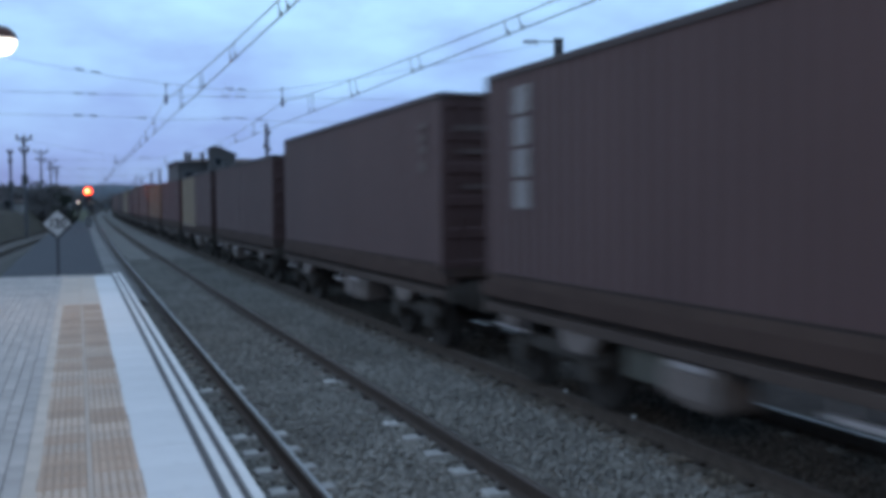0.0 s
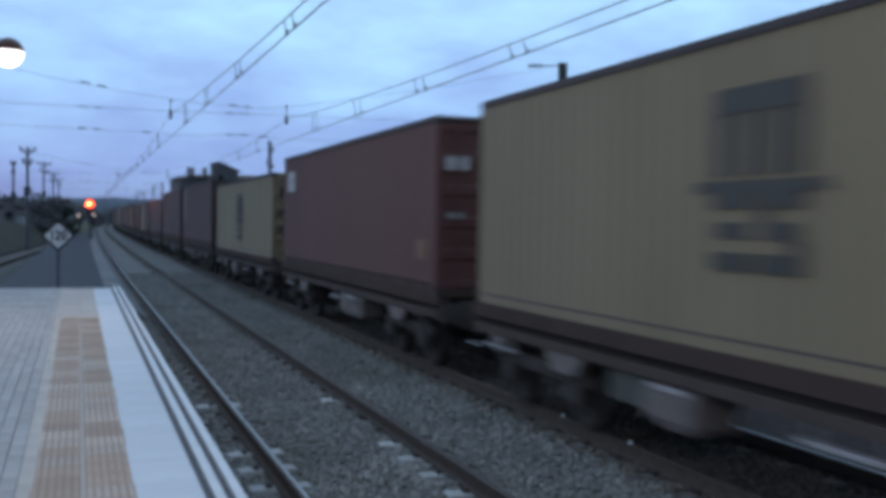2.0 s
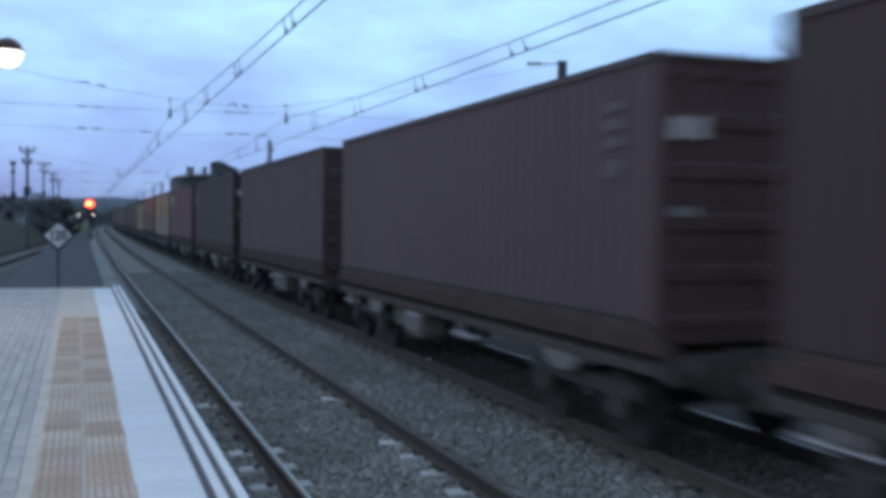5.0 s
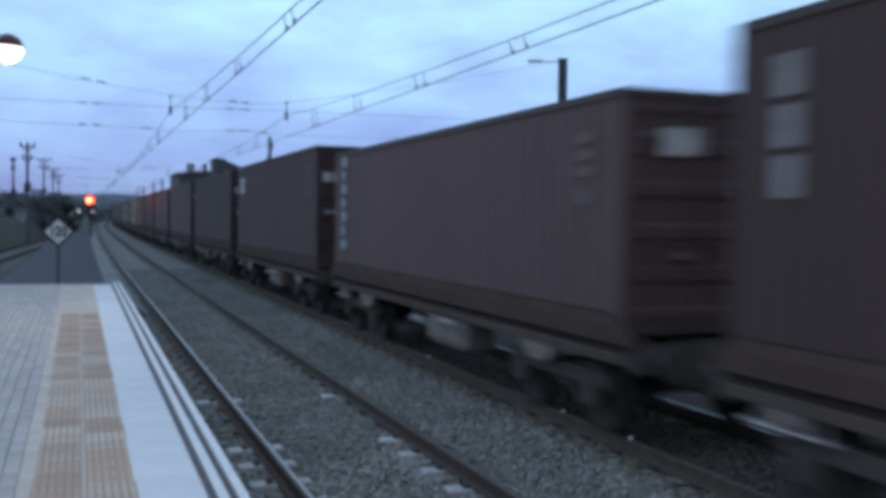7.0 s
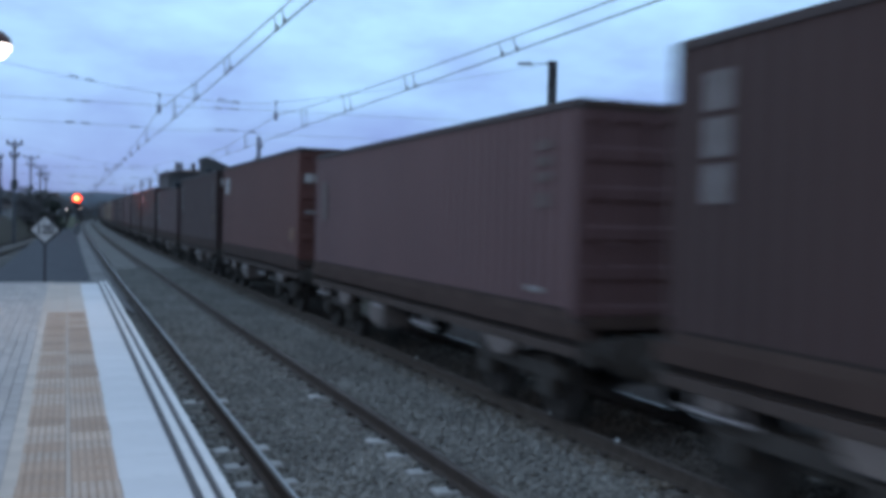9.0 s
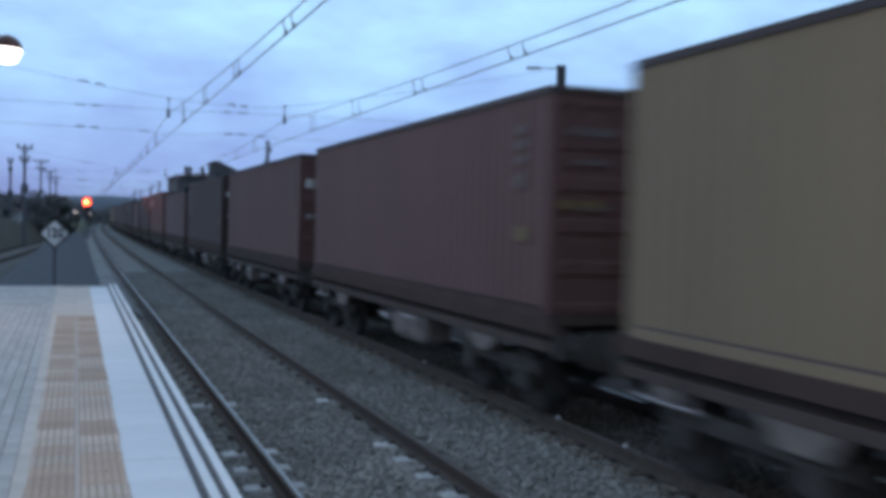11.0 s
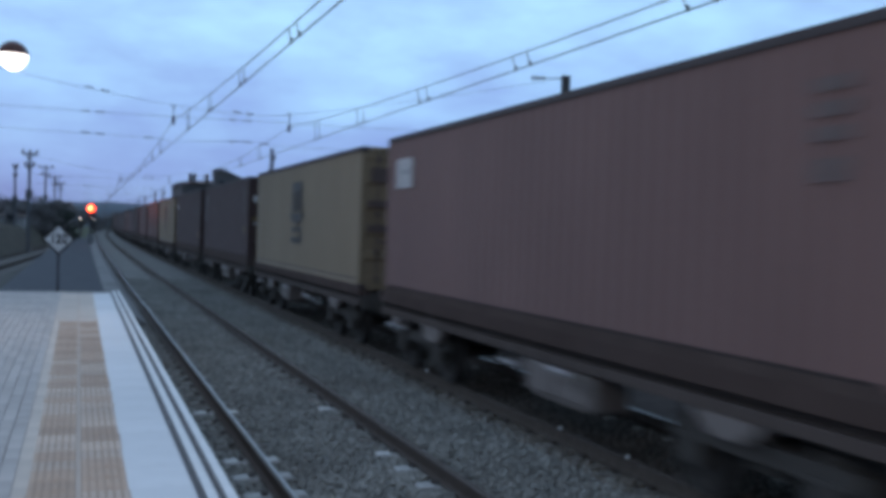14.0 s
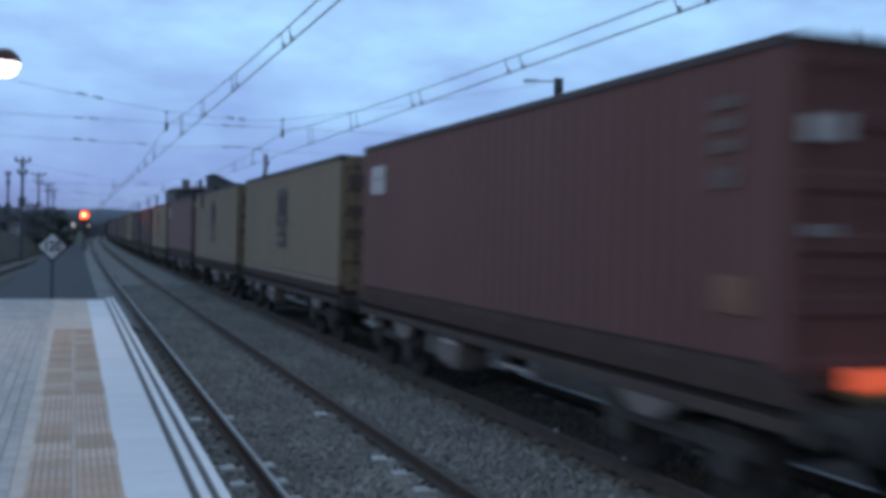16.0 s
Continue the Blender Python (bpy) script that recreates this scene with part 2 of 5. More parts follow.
M_BASE = mat("grimy_bottom_rail", (0.082, 0.059, 0.051), 0.9, spec=0.06, scale=1.5, vary=0.3, stain=(0.08, 0.053, 0.043))
M_RAILDARK = mat("container_edge_dark", (0.055, 0.042, 0.042), 0.65, scale=3, vary=0.2)
# Shade of narrow grooves and recesses, put into a dark colour.
M_GROOVE_SHADE = mat("groove_shade", (0.042, 0.034, 0.031), 0.85, spec=0.1, scale=3, vary=0.25)
M_LABEL = mat("white_marking", (0.43, 0.41, 0.40), 0.6, scale=7, vary=0.3, stain=(0.30, 0.27, 0.26), stain_at=0.62)
M_LABEL_GREY = mat("grey_marking", (0.27, 0.26, 0.26), 0.7, scale=6, vary=0.3)
M_ROD_DARK = mat("worn_rod_groove_dark", (0.10, 0.073, 0.066), 0.7, scale=9, vary=0.3)
M_LABEL_DIM = mat("faded_marking", (0.128, 0.10, 0.094), 0.7, scale=9, vary=0.3)
M_LABEL_TEAL = mat("teal_marking", (0.25, 0.36, 0.37), 0.6, scale=6, vary=0.3)
M_LABEL_RUST = mat("faded_orange_marking", (0.19, 0.105, 0.066), 0.6, scale=6, vary=0.25)
M_LABEL_YEL = mat("yellow_marking", (0.16, 0.112, 0.05), 0.6, scale=6, vary=0.2)
M_LOGO = mat("black_logo_paint", (0.06, 0.057, 0.05), 0.6, scale=5, vary=0.2)
M_STAIN = mat("soot_stain", (0.06, 0.05, 0.04), 0.9, scale=4, vary=0.3)
M_SILL = mat("wagon_sill_brown", (0.072, 0.05, 0.043), 0.85, spec=0.08, scale=2, vary=0.25, stain=(0.06, 0.045, 0.04))
M_FLANGE = mat("wagon_flange_dusty", (0.085, 0.066, 0.058), 0.85, spec=0.1, scale=2, vary=0.3, stain=(0.05, 0.04, 0.035))
M_UNDER = mat("wagon_underframe", (0.066, 0.06, 0.055), 0.9, spec=0.1, scale=3, vary=0.3)
M_BOX = mat("wagon_box_grey", (0.17, 0.143, 0.13), 0.6, scale=2.2, vary=0.4, stain=(0.09, 0.075, 0.065), stain_at=0.52)
M_PLATE = mat("scuffed_pale_plate", (0.36, 0.335, 0.335), 0.5, scale=5, vary=0.3, stain=(0.25, 0.22, 0.21), stain_at=0.55)
M_UNDER_GREEN = mat("dull_green_box", (0.085, 0.085, 0.072), 0.8, scale=3, vary=0.3, stain=(0.05, 0.045, 0.04))
M_WHEEL = mat("wheel_steel", (0.05, 0.045, 0.042), 0.75, 0.3, spec=0.15, scale=4)


# ---- small builders ----
def bm_box(bm, x0, x1, y0, y1, z0, z1, bevel=0.0):
    vs = [bm.verts.new(p) for p in ((x0, y0, z0), (x1, y0, z0), (x1, y1, z0), (x0, y1, z0),
                                    (x0, y0, z1), (x1, y0, z1), (x1, y1, z1), (x0, y1, z1))]
    fs = [bm.faces.new([vs[i] for i in q]) for q in ((3, 2, 1, 0), (4, 5, 6, 7), (0, 1, 5, 4), (1, 2, 6, 5), (2, 3, 7, 6), (3, 0, 4, 7))]
    if bevel:
        es = {e for f in fs for e in f.edges}
        bmesh.ops.bevel(bm, geom=list(es), offset=bevel, segments=2, affect='EDGES', profile=0.6)


def bm_rod(bm, a, b, r0, r1=None, n=8):
    r1 = r0 if r1 is None else r1
    a, b = Vector(a), Vector(b)
    d = (b - a).normalized()
    s = d.orthogonal().normalized()
    t = d.cross(s)
    ra = [bm.verts.new(a + r0 * (math.cos(2 * math.pi * i / n) * s + math.sin(2 * math.pi * i / n) * t)) for i in range(n)]
    rb = [bm.verts.new(b + r1 * (math.cos(2 * math.pi * i / n) * s + math.sin(2 * math.pi * i / n) * t)) for i in range(n)]
    for i in range(n):
        bm.faces.new((ra[i], ra[(i + 1) % n], rb[(i + 1) % n], rb[i]))
    bm.faces.new(ra[::-1]), bm.faces.new(rb)


def bm_lathe(bm, profile, n=20, centre=(0, 0, 0), axis='z'):
    rings = []
    for r, h in profile:
        ring = []
        for i in range(n):
            c, s = r * math.cos(2 * math.pi * i / n), r * math.sin(2 * math.pi * i / n)
            p = {'z': (c, s, h), 'x': (h, c, s), 'y': (s, h, c)}[axis]
            ring.append(bm.verts.new(Vector(p) + Vector(centre)))
        rings.append(ring)
    for a, b in zip(rings, rings[1:]):
        for i in range(n):
            bm.faces.new((a[i], a[(i + 1) % n], b[(i + 1) % n], b[i]))
    bm.faces.new(rings[0][::-1]), bm.faces.new(rings[-1])


def to_mesh(name, bm, material, smooth=False):
    me = bpy.data.meshes.new(name)
    bmesh.ops.recalc_face_normals(bm, faces=bm.faces)
    if smooth:
        for f in bm.faces:
            f.smooth = True
    bm.to_mesh(me)
    bm.free()
    me.materials.append(material)
    return me


def part(name, bm, material, parent=None, label="", smooth=False):
    ob = new(name, to_mesh(name, bm, material, smooth))
    ob.parent = parent
    return tagged(ob, label)


def shared(name, me, parent, material=None, at=None):
    """One more object on a mesh, under its thing; its paint may be its own."""
    ob = new(name, me)
    ob.parent = parent
    if material:
        ob.material_slots[0].link = 'OBJECT'
        ob.material_slots[0].material = material
    if at is not None:
        ob.matrix_basis = at
    return ob


def boxes(name, rows, material, parent=None, bevel=0.0, label=""):
    bm = bmesh.new()
    for r in rows:
        bm_box(bm, *r, bevel)
    return part(name, bm, material, parent, label)


def bend(y):
    """Sideways place of the line: straight past the station, then a wide right-hand curve."""
    return max(0.0, y - 30.0) ** 2 / 20000.0


def stations(y0, y1, far=6.0):
    ys, y = [], y0
    while y < y1:
        ys.append(y)
        y += 3.0 if y < 40 else far
    return ys + [y1]


def sweep(name, section, y0, y1, material, parent=None, path=bend, label="", closed=True):
    """A section of (x, z) points drawn along the line."""
    bm = bmesh.new()
    rings = [[bm.verts.new((x + path(y), y, z)) for x, z in section] for y in stations(y0, y1)]
    n = len(section)
    for a, b in zip(rings, rings[1:]):
        for i in range(n if closed else n - 1):
            bm.faces.new((a[i], a[(i + 1) % n], b[(i + 1) % n], b[i]))
    if closed:
        bm.faces.new(rings[0]), bm.faces.new(rings[-1][::-1])
    return part(name, bm, material, parent, label)


# ---- ground and distance ----
G = -0.5
bm = bmesh.new()
rad = [0.01, 20, 60, 150, 400, 900, 1800, 3500]
prev = None
for r in rad:
    ring = [bm.verts.new((r * math.cos(a * math.pi / 32), r * math.sin(a * math.pi / 32), G)) for a in range(64)]
    if prev:
        for i in range(64):
            bm.faces.new((prev[i], prev[(i + 1) % 64], ring[(i + 1) % 64], ring[i]))
    prev = ring
tagged(part("ground", bm, M_GROUND), "rough grassy ground beside the railway", "ground", kind="structure")

bm = bmesh.new()
prev = None
N = 240
for i in range(N + 1):
    a = 2 * math.pi * i / N
    h = 19 + 7 * noise.noise((3 * math.cos(a), 3 * math.sin(a), 0)) + 5 * noise.noise((14 * math.cos(a), 14 * math.sin(a), 4)) + 2.2 * noise.noise((60 * math.cos(a), 60 * math.sin(a), 9))
    c, s = math.cos(a), math.sin(a)
    col = [bm.verts.new((780 * c, 780 * s, G - 0.2)), bm.verts.new((850 * c, 850 * s, h * 0.75)), bm.verts.new((900 * c, 900 * s, h)), bm.verts.new((1500 * c, 1500 * s, G - 0.2))]
    if prev:
        for k in range(3):
            bm.faces.new((prev[k], col[k], col[k + 1], prev[k + 1]))
    prev = col
tagged(part("backdrop", bm, M_HILL), "low dark wooded hills along the horizon", "hills", kind="structure")

# ---- tracks ----
TRACK_X = (0.0, 3.83)
TRAIN_X = 3.81
sweep("ballast_bed", [(-1.72, G - 0.05), (-1.72, -0.23), (-1.35, -0.193), (1.35, -0.193), (1.87, -0.21), (2.4, -0.193), (5.14, -0.193), (5.3, G - 0.05)], -40, 700, M_BALLAST)
tagged(bpy.data.objects["ballast_bed"], "grey crushed stone ballast bed under both tracks", "ballast", kind="structure")

# Darker bed below the train, with its shade in the colour.
sweep("oily_bed", [(2.98, G), (2.98, -0.19), (3.02, -0.186), (5.14, -0.186), (5.15, G)], -40, 700, M_BED_SHADED)
tagged(bpy.data.objects["oily_bed"], "ballast along the freight track, under-train shade in its dark colour", "ballast", kind="structure")
# Added strip, darker than the ground it covers.
sweep("cess", [(5.16, G - 0.05), (5.16, -0.20), (8.6, -0.16), (9.4, G - 0.05)], -40, 700, M_CESS)
tagged(bpy.data.objects["cess"], "dark ground strip on the far side of the tracks", "cess", kind="structure")


def rail_section(x):
    return [(x + a, b) for a, b in ((-0.07, -0.165), (0.07, -0.165), (0.07, -0.15), (0.012, -0.135), (0.012, -0.045), (0.036, -0.035), (0.036, -0.004),
                                    (-0.036, -0.004), (-0.036, -0.035), (-0.012, -0.045), (-0.012, -0.135), (-0.07, -0.15))]


def head_section(x, inner):
    """Running surface, worn towards the gauge side."""
    return [(x + inner * 0.014 + a, b) for a, b in ((-0.017, -0.006), (0.017, -0.006), (0.017, -0.002), (0.013, 0.0), (-0.013, 0.0), (-0.017, -0.002))]


bm = bmesh.new()
bm_box(bm, -1.3, 1.3, -0.13, 0.13, -0.42, -0.215, 0.02)
for sx in (-0.87, 0.87):
    bm_box(bm, sx - 0.30, sx + 0.30, -0.11, 0.11, -0.23, -0.166, 0.02)
SLEEPER = to_mesh("sleeper", bm, M_CONCRETE)
bm = bmesh.new()
for sx in (-1, 1):
    bm_box(bm, sx * 0.07 - 0.03 + 0.035 * sx, sx * 0.07 + 0.03 + 0.035 * sx, -0.05, 0.05, -0.20, -0.135)
CLIP = to_mesh("rail_clip", bm, M_CLIP)
rs = random.Random(31)
for tx in TRACK_X:
    track = tagged(new("track"), "broad gauge railway track with steel rails on concrete sleepers", "railway track", "running lines", "structure")
    track.location = (tx, 0, 0)
    for sx in (-0.845 if tx == 0 else -0.87, 0.87):
        rail = sweep("rail", rail_section(sx), -40, 700, M_RAIL_BROWN if tx > 0 and sx < 0 else M_RAIL_SIDE, track)
        # Heads that catch no glint get a darker, duller copy of the steel.
        dull = (tx == 0) == (sx > 0)
        sweep("rail_head", head_section(sx, -1 if sx > 0 else 1), -40, 700, M_RAIL_NO_GLINT if dull else M_RAIL_TOP, rail, label="running surface darkened where no glint shows" if dull else "worn bright running surface")
    y = -3.04
    while y < 75:
        s = shared("sleeper", SLEEPER, track, M_SLEEPER_DARK if tx > 0 or rs.random() < (y - 9.5) / 6 else None, at=pose(bend(y), y, 0))
        if y < 30:
            for sx in (-0.87, 0.87):
                shared("rail_clip", CLIP, s, at=pose(sx, 0, 0))
        y += 0.73
    bm = bmesh.new()
    while y < 260:
        for sx in (-0.87, 0.87):
            bm_box(bm, bend(y) + sx - 0.3, bend(y) + sx + 0.3, y - 0.11, y + 0.11, -0.40, -0.166)
        y += 0.73
    tagged(part("far_sleepers", bm, M_SLEEPER_DARK, track), kind="stuff")


# siding that closes in on the main line
def siding_path(y):
    return -7.45 + 0.056 * (y - 53)


siding = tagged(new("siding"), "rusty siding track closing in on the main line", "railway track", kind="structure")
sweep("siding_bed", [(-2.2, G - 0.05), (-1.6, -0.22), (1.6, -0.22), (2.2, G - 0.05)], 5, 112, M_SIDING, siding, siding_path)
for sx in (-0.87, 0.87):
    sweep("rail", rail_section(sx), 5, 112, M_RAIL_SIDE, siding, siding_path)
bm = bmesh.new()
y = 28.0
while y < 111:
    bm_box(bm, siding_path(y) - 1.3, siding_path(y) + 1.3, y - 0.14, y + 0.14, -0.4, -0.215)
    y += 0.73
tagged(part("siding_sleepers", bm, M_SLEEPER_DARK, siding), kind="stuff")

# ---- platform ----
PZ, PEDGE, PEND = 0.68, -1.755, 25.5
platform = tagged(new("platform"), "raised station platform with grey, beige and white paving", "platform", kind="structure")
boxes("core", [(-13.0, -1.80, -30, PEND - 0.01, G - 0.05, PZ - 0.055)], M_PLAT_CORE, platform, 0.01)
boxes("joint_bed", [(-12.99, -1.81, -30, PEND - 0.012, PZ - 0.055, PZ - 0.012)], M_JOINT, platform)
boxes("end_kerb", [(-13.0, PEDGE, PEND - 0.01, PEND + 0.12, G - 0.05, PZ - 0.002)], M_PLAT_CORE, platform, 0.012, "pale concrete end wall")

# asphalt path and its concrete edge beyond the platform end
sweep("path", [(-5.2, G - 0.05), (-5.2, 0.0), (-4.9, 0.05), (-1.86, 0.05), (-1.86, G - 0.05)], PEND + 0.13, 150, M_ASPHALT)
tagged(bpy.data.objects["path"], "dark asphalt path at the foot of the platform", "path", kind="structure")
sweep("path_edge", [(-1.855, G - 0.05), (-1.855, 0.07), (-1.33, 0.07), (-1.28, 0.03), (-1.03, -0.13), (-1.03, G - 0.05)], PEND + 0.13, 150, M_KERB)
tagged(bpy.data.objects["path_edge"], "weathered concrete edge strip along the rails", "kerb", kind="structure")


# ---- freight train ----
HC, STD, DECK = 2.896, 2.591, 1.192
CW = 1.219
MESHES = {}


def cached(key, make):
    if key not in MESHES:
        MESHES[key] = make()
    return MESHES[key]


def make_side(L, H, sx):
    bm = bmesh.new()
    pts, y = [], -L / 2 + 0.12
    while y < L / 2 - 0.36:
        pts += [(y, 0.0), (y + 0.072, 0.0), (y + 0.14, 0.016), (y + 0.212, 0.016)]
        y += 0.28
    pts += [(y, 0.0), (L / 2 - 0.12, 0.0)]
    rows = []
    for z in (0.15, H - 0.09):
        rows.append([bm.verts.new((sx * (CW - 0.012 - d), yy, z)) for yy, d in pts])
    back = [[bm.verts.new((sx * (CW - 0.075), yy, z)) for yy in (pts[0][0], pts[-1][0])] for z in (0.15, H - 0.09)]
    for i in range(len(pts) - 1):
        bm.faces.new((rows[0][i], rows[0][i + 1], rows[1][i + 1], rows[1][i]))
    bm.faces.new((back[0][0], back[0][1], back[1][1], back[1][0]))
    return to_mesh("side_panel", bm, PAINT["brown"])


def make_frame(L, H):
    bm = bmesh.new()
    for sx in (-1, 1):
        x0, x1 = sorted((sx * CW, sx * (CW - 0.07)))
        bm_box(bm, x0, x1, -L / 2, L / 2, 0.0, 0.20, 0.008)
    for sy in (-1, 1):
        y0, y1 = sorted((sy * L / 2, sy * (L / 2 - 0.1)))
        bm_box(bm, -CW + 0.07, CW - 0.07, y0, y1, 0.0, 0.15, 0.008)
        bm_box(bm, -CW + 0.07, CW - 0.07, y0, y1, H - 0.1, H - 0.005, 0.008)
    bm_box(bm, -CW + 0.07, CW - 0.07, -L / 2 + 0.1, L / 2 - 0.1, 0.02, 0.12)
    return to_mesh("base_frame", bm, PAINT["brown"])


def make_groove_shade(L, sx):
    """Dark strip above the bottom rail, the groove's shade made as a part."""
    bm = bmesh.new()
    x0, x1 = sorted((sx * (CW - 0.009), sx * (CW - 0.06)))
    bm_box(bm, x0, x1, -L / 2 + 0.18, L / 2 - 0.18, 0.202, 0.232)
    return to_mesh("lower_seam", bm, M_GROOVE_SHADE)


def make_top_rail(L, H, sx):
    bm = bmesh.new()
    x0, x1 = sorted((sx * (CW + 0.002), sx * (CW - 0.07)))
    bm_box(bm, x0, x1, -L / 2 + 0.17, L / 2 - 0.17, H - 0.095, H, 0.01)
    return to_mesh("top_rail", bm, M_RAILDARK)


def make_post(L, H, sx, sy):
    bm = bmesh.new()
    x0, x1 = sorted((sx * CW, sx * (CW - 0.12)))
    y0, y1 = sorted((sy * L / 2, sy * (L / 2 - 0.12)))
    bm_box(bm, x0, x1, y0, y1, 0.118, H - 0.118, 0.01)
    return to_mesh("corner_post", bm, PAINT["brown"])


def make_casting(sx, sy, L):
    bm = bmesh.new()
    x0, x1 = sorted((sx * (CW + 0.003), sx * (CW - 0.16)))
    y0, y1 = sorted((sy * (L / 2 + 0.003), sy * (L / 2 - 0.17)))
    bm_box(bm, x0, x1, y0, y1, 0.0, 0.118, 0.012)
    return to_mesh("corner_casting", bm, M_RAILDARK)


def make_roof(L, H):
    bm = bmesh.new()
    y, pts = -L / 2 + 0.1, []
    while y < L / 2 - 0.3:
        pts += [(y, 0.0), (y + 0.08, 0.0), (y + 0.13, -0.022), (y + 0.2, -0.022)]
        y += 0.26
    pts += [(L / 2 - 0.1, 0.0)]
    rows = [[bm.verts.new((x, yy, H - 0.03 + d)) for yy, d in pts] for x in (-CW + 0.06, CW - 0.06)]
    low = [[bm.verts.new((x, yy, H - 0.08)) for yy in (pts[0][0], pts[-1][0])] for x in (-CW + 0.06, CW - 0.06)]
    for i in range(len(pts) - 1):
        bm.faces.new((rows[0][i], rows[1][i], rows[1][i + 1], rows[0][i + 1]))
    bm.faces.new((low[0][0], low[0][1], low[1][1], low[1][0]))
    return to_mesh("roof", bm, PAINT["brown"])


def make_front(L, H):
    bm = bmesh.new()
    pts, x = [], -CW + 0.12
    while x < CW - 0.3:
        pts += [(x, 0.0), (x + 0.07, 0.0), (x + 0.12, 0.04), (x + 0.19, 0.04)]
        x += 0.24
    pts += [(CW - 0.12, 0.0)]
    rows = [[bm.verts.new((xx, L / 2 - 0.02 - d, z)) for xx, d in pts] for z in (0.14, H - 0.09)]
    for i in range(len(pts) - 1):
        bm.faces.new((rows[0][i], rows[0][i + 1], rows[1][i + 1], rows[1][i]))
    b = [bm.verts.new(p) for p in ((-CW + 0.12, L / 2 - 0.09, 0.14), (CW - 0.12, L / 2 - 0.09, 0.14), (CW - 0.12, L / 2 - 0.09, H - 0.09), (-CW + 0.12, L / 2 - 0.09, H - 0.09))]
    bm.faces.new(b)
    return to_mesh("front_wall", bm, PAINT["brown"])


def make_door(L, H, sx):
    """A door leaf with five pressed horizontal panels."""
    bm = bmesh.new()
    x0, x1 = sorted((sx * 0.008, sx * (CW - 0.125)))
    y0 = -L / 2 + 0.02
    prof, n = [(0.16, 0.0)], 5
    step = (H - 0.35) / n
    for i in range(n):
        z = 0.2 + i * step
        prof += [(z + 0.05, 0.0), (z + 0.09, 0.034), (z + step - 0.13, 0.034), (z + step - 0.07, 0.0)]
    prof.append((H - 0.11, 0.0))
    a = [bm.verts.new((x0, y0 + d, z)) for z, d in prof] + [bm.verts.new((x0, y0 + 0.05, H - 0.11)), bm.verts.new((x0, y0 + 0.05, 0.16))]
    b = [bm.verts.new((x1, y0 + d, z)) for z, d in prof] + [bm.verts.new((x1, y0 + 0.05, H - 0.11)), bm.verts.new((x1, y0 + 0.05, 0.16))]
    m = len(a)
    for i in range(m):
        bm.faces.new((a[i], a[(i + 1) % m], b[(i + 1) % m], b[i]))
    bm.faces.new(a), bm.faces.new(b[::-1])
    return to_mesh("door", bm, PAINT["brown"])


def make_rod(L, H):
    bm = bmesh.new()
    bm_rod(bm, (0, -L / 2 - 0.012, 0.14), (0, -L / 2 - 0.012, H - 0.1), 0.018, n=6)
    for z in (0.2, 0.75, 1.5, H - 0.3):
        bm_box(bm, -0.05, 0.05, -L / 2 - 0.03, -L / 2 + 0.01, z, z + 0.07)
    bm_box(bm, -0.03, 0.30, -L / 2 - 0.035, -L / 2 - 0.015, 0.95, 0.99)
    return to_mesh("lock_rod", bm, M_GALV)


def side_plate(rows, L):
    """Flat markings on the side; rows of y0, y1, z0, z1 measured from the door end."""
    bm = bmesh.new()
    for y0, y1, z0, z1 in rows:
        bm_box(bm, SIDE_X - 0.004, SIDE_X + 0.006, y0 - L / 2, y1 - L / 2, z0, z1)
    return bm


def end_plate(rows, L):
    bm = bmesh.new()
    for x0, x1, z0, z1 in rows:
        bm_box(bm, x0, x1, -L / 2 - 0.008, -L / 2 + 0.004, z0, z1)
    return bm


def emblem(L, H):
    """Upper half of the painted emblem: a heavy bar, four legs and a base line."""
    z = H - 0.50
    r = [(5.60, 6.78, z - 0.22, z)]
    r += [(5.60 + i * 0.33, 5.79 + i * 0.33, z - 0.76, z - 0.224) for i in range(4)]
    return r + [(5.36, 7.02, z - 0.90, z - 0.80)]


def emblem_low(H):
    """Lower half: two rows of short thick bars."""
    z = H - 1.54
    r = []
    for o in (5.60, 6.23):
        r += [(o, o + 0.55, z, z + 0.14), (o + 0.05, o + 0.5, z - 0.26, z - 0.12), (o, o + 0.55, z - 0.54, z - 0.38)]
    return r + [(5.98, 6.15, z - 0.116, z - 0.004), (5.60, 5.77, z - 0.376, z - 0.264)]


SIDE_X = -(CW + 0.002)


def make_soot(L, H):
    """An uneven rounded smudge near the top of the side."""
    bm = bmesh.new()
    rings = []
    for x in (SIDE_X - 0.003, SIDE_X + 0.006):
        ring = []
        for i in range(28):
            a = 2 * math.pi * i / 28
            f = 1 + 0.35 * noise.noise((2 * math.cos(a), 2 * math.sin(a), 1.3))
            ring.append(bm.verts.new((x, 9.78 - L / 2 + 0.45 * f * math.cos(a), min(H - 0.1, H - 0.40 + 0.34 * f * math.sin(a)))))
        rings.append(ring)
    for i in range(28):
        bm.faces.new((rings[0][i], rings[0][(i + 1) % 28], rings[1][(i + 1) % 28], rings[1][i]))
    bm.faces.new(rings[0]), bm.faces.new(rings[1][::-1])
    return to_mesh("soot_stain", bm, M_STAIN)


